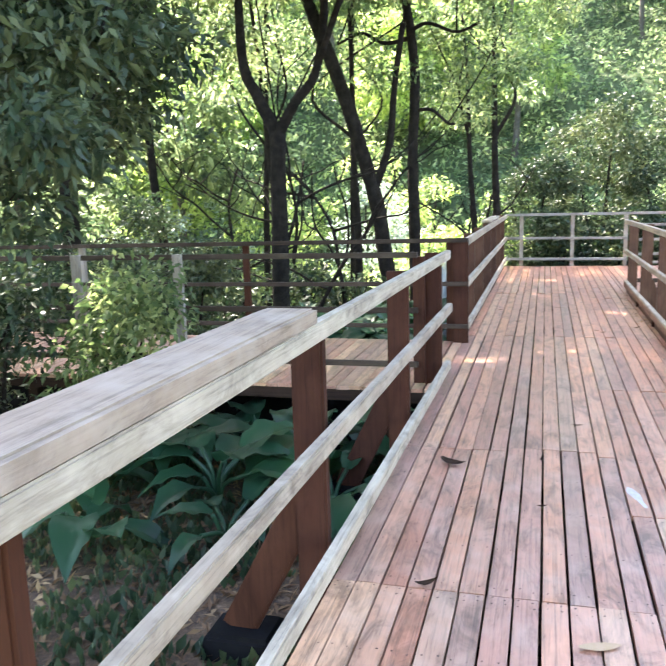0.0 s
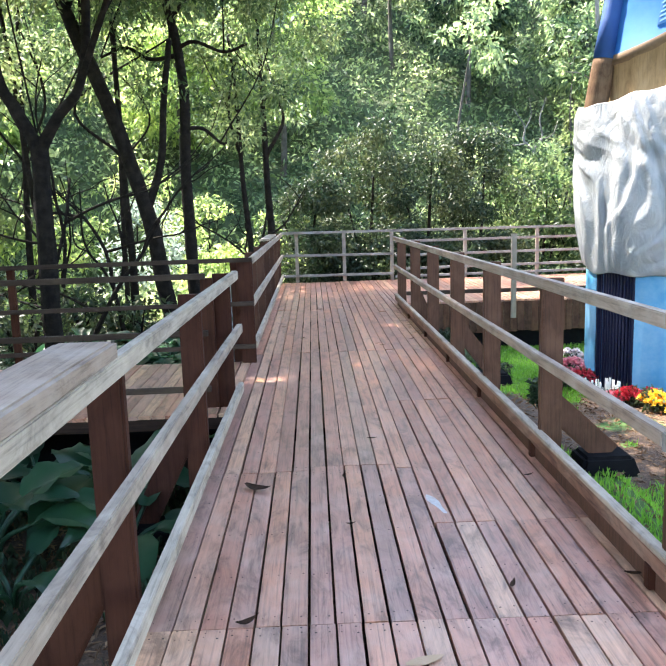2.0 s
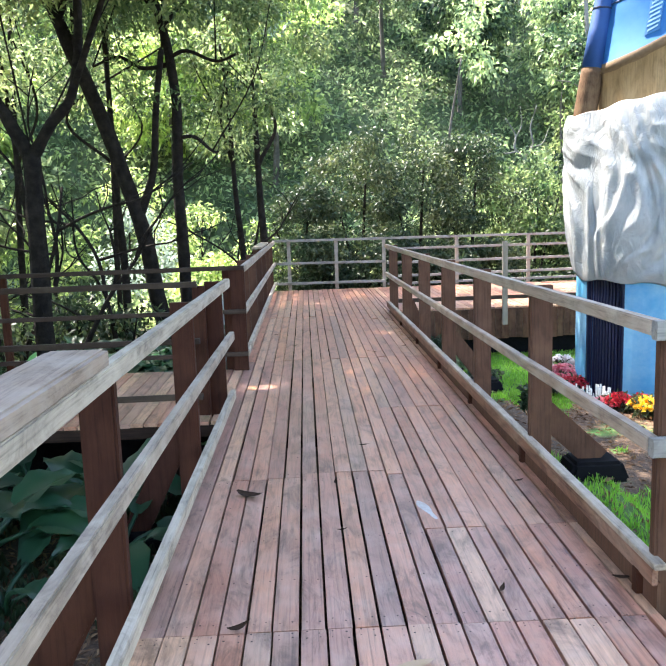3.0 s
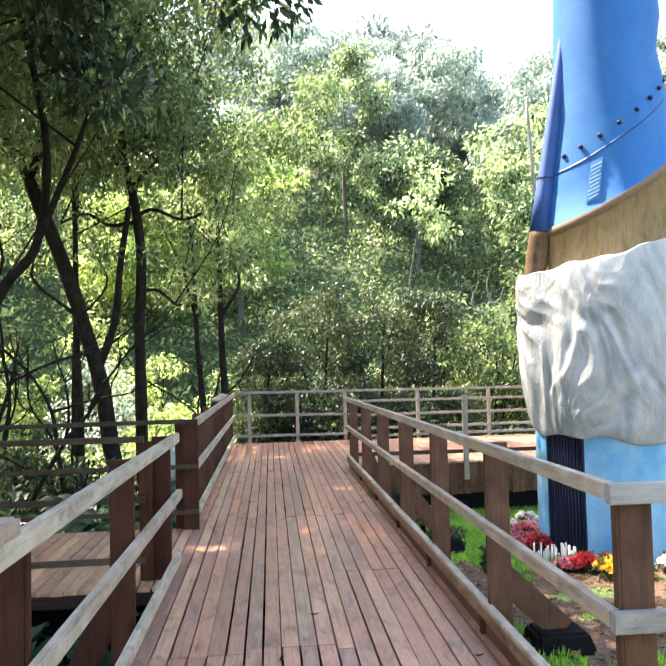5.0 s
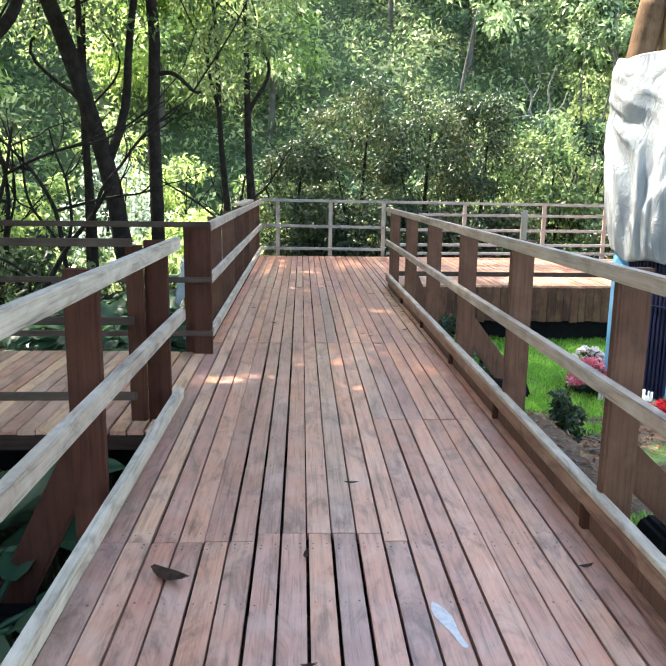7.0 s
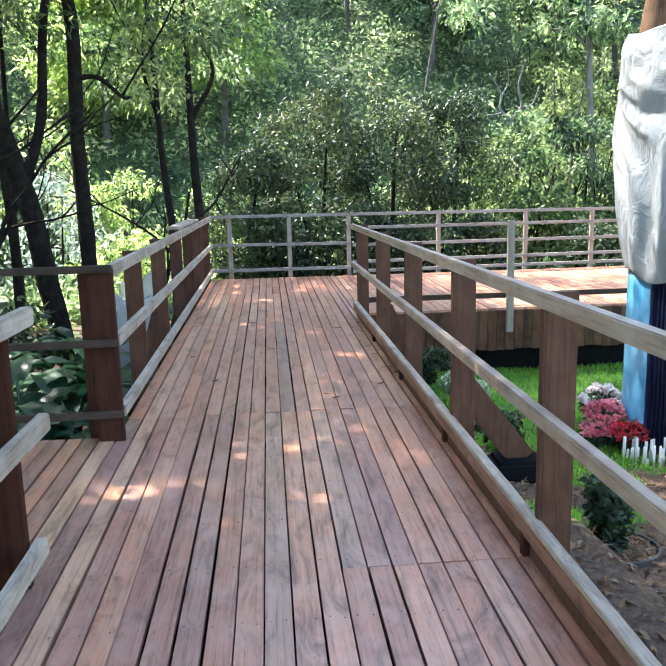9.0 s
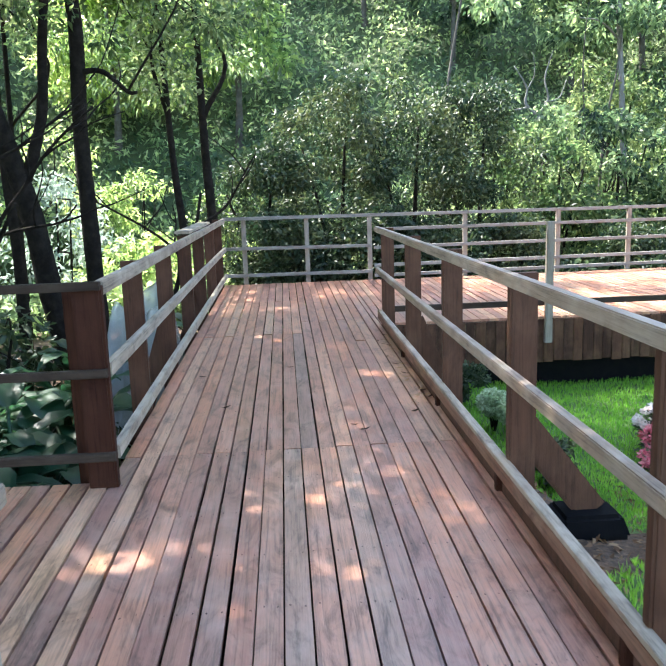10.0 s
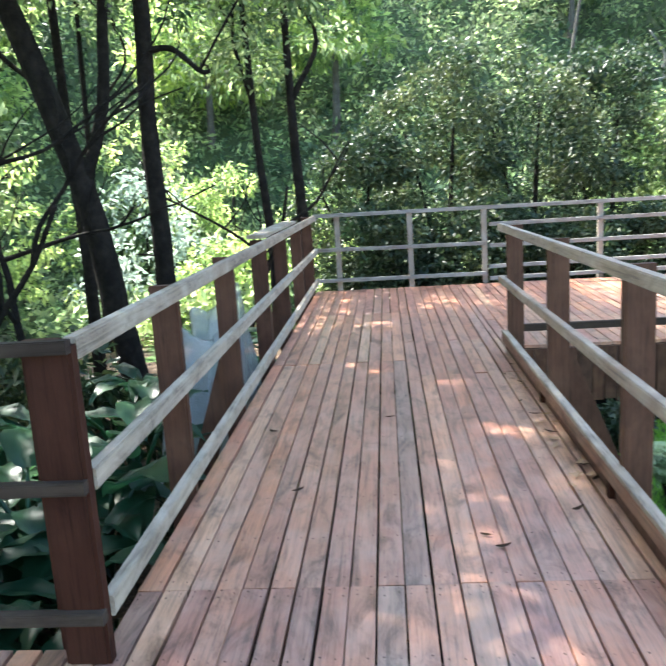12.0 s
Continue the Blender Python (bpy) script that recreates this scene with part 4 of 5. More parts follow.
# tall trees added beyond the view, whose crowns shade the walk from above
tree("tall_shade_tree", "unseen tall broad-crowned tree added to shade the boardwalk", [
    ([(-6.6, -3.0, -1.2), (-6.5, -3.0, 2.5), (-6.1, -2.9, 5.0), (-5.0, -2.6, 7.4)], 0.2, 0.09),
    ([(-5.6, -2.8, 6.2), (-4.0, -2.6, 7.6), (-2.4, -2.4, 8.2)], 0.08, 0.03), ([(-6.1, -2.9, 5.0), (-4.8, -1.2, 6.8), (-3.0, 0.0, 8.0)], 0.07, 0.03)],
    cloud(R, 88, ((-5.4, -0.6), (-5.2, 0.2), (7.2, 9.0)), (0.6, 1.0)) + cloud(R, 11, ((-2.6, -1.4), (0.2, 2.0), (7.2, 8.6)), (0.45, 0.75)), 190, (0.34, 0.16), M_BARK, M_LEAF_DARK, group=G, twigs=10)
tree("tall_shade_tree", "tall open-crowned tree added to shade the boardwalk", [
    ([(-7.0, 3.6, -1.2), (-6.9, 3.6, 2.5), (-6.4, 3.7, 5.4), (-5.2, 3.8, 7.8)], 0.18, 0.08),
    ([(-5.8, 3.7, 6.6), (-4.2, 3.6, 7.8), (-2.4, 3.4, 8.4)], 0.07, 0.03)],
    cloud(R, 60, ((-5.4, -1.4), (0.0, 6.8), (7.6, 9.4)), (0.5, 0.9)) + cloud(R, 90, ((-9.6, -4.6), (1.2, 4.2), (6.6, 8.6)), (0.5, 0.9)), 420, (0.2, 0.09), M_BARK, M_LEAF_TREE, group=G, twigs=8)

# dense dark shrubs behind the terrace
def mound(r, h, w, n, lo=0.15):
    """Leaf clumps filling a domed outline with an uneven edge."""
    out = []
    for _ in range(n):
        a, e = r.uniform(0, 6.283), r.random()
        rr = w * math.sqrt(max(0.05, 1 - (e * 0.95) ** 2.2)) * r.uniform(0.35, 1.0)
        out.append((rr * math.cos(a), rr * math.sin(a) * 0.8, lo + e * (h - 0.2), r.uniform(0.25, 0.5)))
    return out


for bx, by, h, w in ((0.5, 10.2, 3.1, 1.3), (1.9, 10.5, 4.0, 1.6), (3.3, 10.7, 4.4, 1.7), (4.6, 10.9, 4.0, 1.5), (1.0, 9.3, 1.6, 0.9), (2.3, 9.4, 1.7, 1.0), (3.6, 9.5, 1.6, 1.0), (5.0, 9.6, 1.5, 0.9), (7.4, 9.7, 1.3, 0.9)):
    tree("shrub", "dense dark green shrub behind the terrace railing", [([(0, 0, -0.3), (0.1, 0, h * 0.4), (0.2, 0.1, h * 0.75)], 0.07, 0.02), ([(0, 0, -0.2), (-0.3, 0, h * 0.4), (-0.6, 0, h * 0.7)], 0.05, 0.015)],
         mound(R, h, w, int(24 + 18 * w)), 1150, (0.1, 0.048), M_BARK, M_LEAF_DARK, (bx, by, ground_z(bx, by)), "shrubs behind the terrace", twigs=0)
for bx, by, h, w, mt in ((6.3, 11.4, 3.3, 1.4, 0), (7.8, 12.0, 3.6, 1.5, 1), (9.4, 11.6, 3.4, 1.6, 0), (6.6, 13.2, 3.8, 1.3, 1), (8.6, 14.4, 4.4, 1.7, 0), (10.6, 13.4, 4.2, 1.7, 1), (5.6, 13.6, 4.2, 1.3, 1)):
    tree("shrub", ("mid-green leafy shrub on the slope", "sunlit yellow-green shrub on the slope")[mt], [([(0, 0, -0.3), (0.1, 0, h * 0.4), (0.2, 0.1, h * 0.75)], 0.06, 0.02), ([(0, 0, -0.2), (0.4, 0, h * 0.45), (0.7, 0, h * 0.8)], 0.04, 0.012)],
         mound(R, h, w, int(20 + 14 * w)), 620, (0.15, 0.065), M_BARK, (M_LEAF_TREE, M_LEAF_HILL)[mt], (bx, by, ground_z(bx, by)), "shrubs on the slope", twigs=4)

for bx, by, h, w in ((-3.5, 1.0, 1.9, 0.7), (-4.7, 1.2, 2.3, 0.9), (-6.1, 1.3, 2.2, 1.0), (-2.45, -2.35, 1.5, 0.45), (-3.6, -2.5, 1.7, 0.6), (-5.2, 2.6, 2.6, 1.0)):
    tree("shrub", "dark small-leaved shrub beside the side landing", [([(0, 0, -0.3), (0.05, 0, h * 0.4), (0.1, 0.1, h * 0.75)], 0.035, 0.012), ([(0, 0, -0.2), (-0.15, 0, h * 0.4), (-0.3, 0, h * 0.7)], 0.03, 0.01)],
         mound(R, h, w, int(14 + 14 * w)), 1100, (0.085, 0.04), M_BARK, M_LEAF_TREE if h < 1.6 else M_LEAF_DARK, (bx, by, ground_z(bx, by)), "shrubs beside the landing", twigs=3)

# hillside woods
PROTO = []
for k in range(9):
    h = (5.5, 7.0, 6.0, 8.0, 5.0, 6.5, 5.5, 6.0, 4.6)[k]
    cl = []
    for _ in range(34):
        a, e = R.uniform(0, 6.283), R.random()
        z = h * (0.28 + 0.72 * e)
        rr = h * 0.34 * math.sqrt(max(0.04, 1 - (2 * e - 0.9) ** 2 * 0.8)) * R.uniform(0.3, 1.05)
        cl.append((rr * math.cos(a), rr * math.sin(a), z, R.uniform(0.45, 0.9)))
    PROTO.append(tree("hillside_tree", ("leafy light green tree on the wooded hillside", "tall light green tree on the wooded hillside", "rounded green tree on the wooded hillside", "tall open-crowned tree on the hillside", "low olive-green tree on the hillside", "grey-green tree high on the hillside, leaves paled for haze", "small tree high on the hillside, leaves paled for haze", "tree behind the trunks, yellow-green leaves brightened to look sunlit", "low tree behind the trunks, yellow-green leaves brightened to look sunlit")[k],
                      [([(0, 0, -0.6), (0.1, 0, h * 0.3), (-0.1, 0.1, h * 0.6), (0.1, 0, h * 0.95)], 0.12, 0.03),
                       ([(0.05, 0, h * 0.35), (0.7, 0.1, h * 0.55), (1.0, 0.2, h * 0.75)], 0.06, 0.02),
                       ([(0, 0, h * 0.4), (-0.7, -0.1, h * 0.6), (-1.1, 0.1, h * 0.8)], 0.05, 0.02)],
                      cl, 430, (0.225, 0.095), M_BARK_HILL, (M_LEAF_HILL, M_LEAF_LIGHT, M_LEAF_HILL, M_LEAF_LIGHT, M_LEAF_HILL, M_LEAF_PALED, M_LEAF_PALED, M_LEAF_SUNLIT, M_LEAF_SUNLIT)[k], (0, 0, 0), "hillside trees", twigs=6, sides=5))
places = []
for ring, n, lo, hi in ((16.0, 7, -62, 50), (20.5, 9, -60, 52), (26.0, 13, -56, 50), (33, 20, -52, 48), (41, 24, -48, 44)):
    for i in range(n):
        a = radians(lo + (hi - lo) * (i + R.uniform(0.15, 0.85)) / n)
        d = ring * R.uniform(0.93, 1.1)
        if ring < 22 and 2 < math.degrees(a) < (40 if ring < 18 else 29) or ring < 18 and -32 < math.degrees(a) < -5:
            continue
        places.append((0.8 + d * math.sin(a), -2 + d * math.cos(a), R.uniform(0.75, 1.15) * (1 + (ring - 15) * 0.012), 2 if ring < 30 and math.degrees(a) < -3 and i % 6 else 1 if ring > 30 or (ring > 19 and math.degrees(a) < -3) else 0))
# pale forked and straight stems that stand out on the slope
for pts_list, lb in ((
        [([(7.3, 14.4, 0.2), (7.15, 14.4, 1.6), (7.2, 14.4, 2.4), (6.96, 14.4, 3.0)], 0.07, 0.055), ([(6.96, 14.4, 2.95), (6.7, 14.4, 3.25), (6.72, 14.4, 3.6), (6.45, 14.5, 4.1)], 0.045, 0.014), ([(6.98, 14.4, 2.95), (7.2, 14.3, 3.3), (7.12, 14.3, 3.8), (7.3, 14.3, 4.4)], 0.04, 0.012),
         ([(6.8, 14.4, 3.15), (6.35, 14.3, 3.1), (6.1, 14.3, 3.3), (5.8, 14.3, 3.2)], 0.028, 0.008), ([(7.15, 14.4, 3.25), (7.5, 14.4, 3.35), (7.7, 14.5, 3.75)], 0.026, 0.008), ([(6.71, 14.4, 3.5), (6.9, 14.4, 3.9), (6.85, 14.4, 4.4)], 0.02, 0.006)], "bare pale forked tree on the slope"),
        ([([(8.75, 13.4, 0.0), (8.62, 13.4, 2.5), (8.4, 13.4, 5.5), (8.2, 13.4, 9.0)], 0.085, 0.045), ([(8.5, 13.4, 4.4), (8.0, 13.3, 4.8), (7.5, 13.3, 4.9)], 0.03, 0.012)], "tall straight pale-barked tree stem on the slope"),
        ([([(4.5, 13.5, -0.2), (4.58, 13.5, 2.2), (4.66, 13.5, 3.6), (5.0, 13.5, 5.6)], 0.085, 0.02)], "leaning grey tree stem among the slope's foliage"),
        ([([(7.75, 13.6, 0.0), (7.8, 13.6, 2.6), (7.74, 13.6, 4.0), (7.85, 13.6, 5.6)], 0.04, 0.008)], "thin pale tree stem among the slope's foliage"),
        ([([(8.0, 13.2, 0.0), (8.1, 13.2, 2.4), (8.35, 13.2, 3.8), (8.5, 13.2, 5.4)], 0.045, 0.008)], "thin leaning grey tree stem among the slope's foliage")):
    tree("pale_tree", lb, pts_list, cloud(R, 8, ((4.6, 9.6), (13.6, 15.6), (6.6, 9.0)), (0.4, 0.7)) if "tall" in lb else cloud(R, 6, tuple((c - 0.7, c + 0.7) for c in pts_list[0][0][-1]), (0.3, 0.55)) if "among" in lb else [], 480, (0.2, 0.08), M_BARK_HILL if "among" in lb else M_BARK_PALE, M_LEAF_HILL, group="pale stems on the slope", sides=8)
# trees behind and beside the start, which close the place round
for x, y in ((-9, -8), (-5, -14), (1, -18), (7, -15), (11, -9), (13, -2), (-10, 0), (-9, 5), (13, 5), (-8, 10)):
    places.append((x, y, R.uniform(0.9, 1.2), 0))
for group, kinds in ((0, PROTO[:5]), (1, PROTO[5:7]), (2, PROTO[7:])):
    for k, (x, y, s, f) in enumerate([q for q in places if q[3] == group]):
        m = Matrix.Translation((x, y, ground_z(x, y))) @ Matrix.Rotation(R.uniform(0, 6.28), 4, "Z")
        if k < len(kinds):
            kinds[k].matrix_basis = m
        else:
            copy_thing(kinds[k % len(kinds)], m @ Matrix.Scale(s, 4))

# undergrowth between the trunks; beyond the dark near bushes, sunlight is in the leaf colour
for k, (bx, by, h, w) in enumerate(((-1.6, 10.5, 1.5, 1.1), (-3.4, 11.5, 2.6, 1.5), (-5.4, 9.6, 2.2, 1.3), (-6.2, 12, 3.4, 1.8), (-7.2, 7.0, 2.4, 1.4), (-2.4, 14, 2.6, 1.6), (-4.6, 15, 3.4, 1.8), (-8.4, 11, 3.2, 1.7), (-5.2, 5.6, 1.5, 0.9), (-3.4, 5.2, 1.1, 0.9), (-2.3, 4.6, 0.9, 0.7), (-6.4, 4.6, 1.6, 1.0), (-0.6, 12.5, 2.0, 1.2), (-7.6, 3.5, 2.2, 1.3), (-4.2, 3.6, 1.2, 0.8))):
    gz = ground_z(bx, by)
    cl = []
    for _ in range(int(12 + 10 * w)):
        a, e = R.uniform(0, 6.283), R.random()
        rr = w * math.sqrt(max(0.05, 1 - e ** 2)) * R.uniform(0.3, 1.0)
        cl.append((rr * math.cos(a), rr * math.sin(a), 0.1 + e * h, R.uniform(0.22, 0.45)))
    tree("bush", "dark green bush among the trunks" if by < 6.5 else "grey-green bush among the trunks, leaves paled to look sunlit" if k % 3 == 1 else "bush among the trunks, yellow-green leaves brightened to look sunlit", [([(0, 0, -0.3), (0.1, 0, h * 0.5), (0.15, 0.1, h * 0.9)], 0.04, 0.012)], cl, 480, (0.15, 0.06), M_BARK, M_LEAF_DARK if by < 6.5 else M_LEAF_PALED if k % 3 == 1 else M_LEAF_SUNLIT, (bx, by, gz), "undergrowth bushes", twigs=2, sides=6)


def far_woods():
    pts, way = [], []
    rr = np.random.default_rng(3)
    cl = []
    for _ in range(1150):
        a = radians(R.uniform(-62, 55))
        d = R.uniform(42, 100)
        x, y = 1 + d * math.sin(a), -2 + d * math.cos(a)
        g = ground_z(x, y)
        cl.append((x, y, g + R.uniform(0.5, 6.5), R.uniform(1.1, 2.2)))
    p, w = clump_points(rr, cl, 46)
    tagged(part("far_woods", leaf_mesh("far_woods", p, 0.62, 0.3, rr, 0.3, w), M_LEAF_HAZE, kind="stuff"), "dense far hillside woods, leaf colour greyed for haze", "woods")


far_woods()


def undergrowth():
    rr = np.random.default_rng(8)
    n = 150000
    a = np.radians(rr.uniform(-75, 62, n))
    d = 11 + 36 * rr.uniform(0, 1, n) ** 1.3
    xs, ys = 1 + d * np.sin(a), -2 + d * np.cos(a)
    keep = ys > 9.2
    pts = np.array([(x, y, ground_z(x, y) + h) for x, y, h in zip(xs[keep], ys[keep], rr.uniform(0, 0.8, n)[keep] ** 1.5)])
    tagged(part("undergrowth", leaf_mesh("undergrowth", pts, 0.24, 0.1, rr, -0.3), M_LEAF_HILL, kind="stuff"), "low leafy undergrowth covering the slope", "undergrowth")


undergrowth()

# ---- plants beside the walk ----


def broad_leaf(bm, base, aim, length, width, sag, r):
    """A broad blade on a stalk: grooved along its midrib, waved at its edge, bending over."""
    base, aim = Vector(base), Vector(aim).normalized()
    side = aim.cross(Vector((0, 0, 1))).normalized()
    n = 9
    rows = []
    for i in range(n):
        s = i / (n - 1)
        c = base + aim * length * s + Vector((0, 0, -sag * length * s * s))
        w = width * math.sin(math.pi * (0.06 + 0.94 * s) ** 0.75) * 0.5
        wave = 0.06 * width * math.sin(s * 17 + r.random())
        rows.append([bm.verts.new(c - side * w + Vector((0, 0, 0.25 * w + wave))), bm.verts.new(c - side * w * 0.5 + Vector((0, 0, 0.16 * w))), bm.verts.new(c - Vector((0, 0, 0.03 * width))),
                     bm.verts.new(c + side * w * 0.5 + Vector((0, 0, 0.16 * w))), bm.verts.new(c + side * w + Vector((0, 0, 0.25 * w - wave)))])
    for a, b in zip(rows, rows[1:]):
        for k in range(4):
            bm.faces.new((a[k], a[k + 1], b[k + 1], b[k])).smooth = True


def broad_plant(at, count, size, spread, r, label, group, rise=0.5, narrow=0.5):
    p = thing("broad_leaved_plant", at, label, "plant", group)
    for k in range(count):
        a = 2 * math.pi * (k + r.random() * 0.8) / count
        d = Vector((math.cos(a), math.sin(a), 0))
        h = size * rise * r.uniform(0.6, 1.25)
        base = d * spread * r.uniform(0.15, 0.6) + Vector((0, 0, h))
        bm = bmesh.new()
        tube(bm, curve_points([(0, 0, -0.05), d * spread * 0.12 + Vector((0, 0, h * 0.6)), base], 3), [0.014] * 7, 6)
        L = size * r.uniform(0.75, 1.2)
        broad_leaf(bm, base, d + Vector((0, 0, r.uniform(0.1, 0.9))), L, L * narrow * r.uniform(0.85, 1.15), r.uniform(0.35, 0.8), r)
        part("leaf", bm, M_LEAF_BIG, p)


P = random.Random(5)
for x, y, n, s in ((-0.85, -2.75, 8, 0.62), (-1.25, -3.4, 9, 0.58), (-0.5, -3.35, 7, 0.44), (-1.75, -2.9, 8, 0.62), (-0.55, -2.35, 7, 0.5), (-2.3, -3.5, 8, 0.55), (-1.4, -2.3, 8, 0.6), (-2.6, -2.6, 7, 0.6), (-1.75, -4.1, 7, 0.42), (-0.95, -3.95, 6, 0.34)):
    broad_plant((x, y, ground_z(x, y)), n, s, 0.4, P, "clump of broad glossy green leaves beside the boardwalk", "broad-leaved plants")
for x, y in ((-0.75, 0.5), (-1.1, 0.6), (-1.4, 0.55), (-1.9, 0.7), (-2.5, 0.7), (-3.2, 0.8), (-4.2, 0.9), (-0.75, 1.25), (-1.15, 1.1), (-1.6, 1.3), (-2.2, 1.4), (-0.8, 1.9), (-1.2, 1.8), (-1.6, 2.0), (-0.8, 2.6), (-1.2, 2.5), (-1.9, 2.8), (-1.3, 3.5), (-2.0, 3.7), (-1.35, 4.5), (-0.8, 5.3), (-1.2, 5.5), (-0.85, 6.2), (-1.1, 6.9), (-2.7, 1.3), (-3.3, 1.5), (-3.9, 1.6), (-2.6, 2.1), (-3.3, 2.3), (-4.1, 2.4), (-2.7, 3.1), (-3.5, 3.3), (-4.8, 1.6)):
    broad_plant((x, y, ground_z(x, y)), P.choice((9, 10, 11)), P.uniform(0.55, 0.72), 0.45, P, "clump of long dark green leaves behind the landing", "long-leaved plants", P.uniform(0.5, 0.95), P.uniform(0.3, 0.46))


def small_shrub(at, rad, height, material, label, leaf=(0.05, 0.03), round_top=False):
    t = thing("small_shrub", at, label, "shrub", "small garden shrubs")
    bm = bmesh.new()
    for k in range(4):
        a = k * 1.6
        tube(bm, curve_points([(0, 0, -0.05), (0.04 * math.cos(a), 0.04 * math.sin(a), height * 0.35), (rad * 0.5 * math.cos(a), rad * 0.5 * math.sin(a), height * 0.7)], 3), [0.012 - 0.001 * i for i in range(7)], 5)
    part("stems", bm, M_BARK, t)
    cl = [(P.gauss(0, rad * 0.45), P.gauss(0, rad * 0.45), height * P.uniform(0.15, 0.92), rad * P.uniform(0.3, 0.55)) for _ in range(30)]
    if round_top:
        cl = [(0, 0, height - rad, rad), (0, 0, height - rad * 1.1, rad * 0.9), (rad * 0.15, 0, height - rad * 1.2, rad)]
    p, w = clump_points(nrng, cl, 2600 / rad / rad if round_top else 16000)
    part("foliage", leaf_mesh("foliage", p, leaf[0], leaf[1], nrng, 0.0, w), material, t)


small_shrub((2.72, 2.75, ground_z(2.72, 2.75)), 0.15, 0.42, M_LEAF_GREY, "rounded pale variegated shrub on the lawn", (0.036, 0.026), True)
small_shrub((2.84, 2.58, ground_z(2.84, 2.58)), 0.14, 0.38, M_LEAF_GREY, "rounded pale variegated shrub on the lawn", (0.036, 0.026), True)
small_shrub((2.75, 1.4, ground_z(2.75, 1.4)), 0.16, 0.36, M_LEAF_DARK, "low dark shrub beside the posts")
small_shrub((2.66, -0.76, ground_z(2.66, -0.76)), 0.11, 0.4, M_LEAF_DARK, "small upright dark green shrub in a ring of bark chips")


def mulch_bed(x, y, rad):
    bed = thing("planting_ring", (x, y, ground_z(x, y)), "round bed of bark chips inside a black edging strip", "garden bed")
    bm = bmesh.new()
    n = 40
    rows = []
    for i in range(n):
        a = 2 * math.pi * i / n
        c, q = math.cos(a), math.sin(a)
        dz = ground_z(x + rad * c, y + rad * q) - ground_z(x, y)
        rows.append([bm.verts.new((rr * c, rr * q, dz + h)) for rr, h in ((rad, -0.02), (rad + 0.012, -0.02), (rad + 0.014, 0.03), (rad - 0.002, 0.03))])
    for i in range(n):
        p, q = rows[i], rows[(i + 1) % n]
        for k in range(4):
            bm.faces.new((p[k], q[k], q[(k + 1) % 4], p[(k + 1) % 4])).smooth = False
    part("edging", bm, M_POT, bed, "black plastic edging strip")
    bm = bmesh.new()
    for _ in range(900):
        a, rr = P.uniform(0, 6.283), rad * math.sqrt(P.random()) * 0.97
        px, py = rr * math.cos(a), rr * math.sin(a)
        z = ground_z(x + px, y + py) - ground_z(x, y) + P.uniform(0.006, 0.022)
        m = pose(px, py, z, P.uniform(-30, 30), P.uniform(-30, 30), P.uniform(0, 360)) @ Matrix.Diagonal((P.uniform(0.018, 0.045), P.uniform(0.012, 0.022), 0.007, 1))
        bmesh.ops.create_cube(bm, size=1.0, matrix=m)
    part("bark_mulch", bm, M_LITTER, bed, "loose brown bark chips", kind="stuff")


mulch_bed(2.66, -0.76, 0.27)
small_shrub((2.5, 3.5, ground_z(2.5, 3.5)), 0.2, 0.4, M_LEAF_DARK, "low dark shrub by the terrace corner")


def bouquet(x, y, petals, rad, height, label):
    g = ground_z(x, y)
    t = thing("flower_pot", (x, y, g), label, "flowers", "flowers at the pedestal")
    bm = bmesh.new()
    tube(bm, [(0, 0, -0.02), (0, 0, 0.05), (0, 0, 0.11), (0, 0, 0.12)], [0.06, 0.07, 0.085, 0.08], 14)
    part("pot", bm, M_POT, t)
    p, w = clump_points(nrng, [(0, 0, height * 0.55, rad)], 260 / rad / rad * 1.0)
    part("foliage", leaf_mesh("foliage", p, 0.07, 0.03, nrng, 0.0, w), M_LEAF_DARK, t)
    n = 26
    cs, ws = [], []
    for k in range(n):
        a, e = P.uniform(0, 6.283), P.random()
        c = np.array([rad * math.sqrt(e) * math.cos(a), rad * math.sqrt(e) * math.sin(a), height * (0.95 - 0.4 * e)])
        d = nrng.normal(size=(34, 3))
        d[:, 2] = np.abs(d[:, 2]) * 0.8
        d /= np.linalg.norm(d, axis=1)[:, None]
        cs.append(c + d * 0.006)
        ws.append(d * 2.5)
    part("blossoms", leaf_mesh("blossoms", np.concatenate(cs), 0.052, 0.036, nrng, 0.0, np.concatenate(ws)), petals, t, "full blossoms")


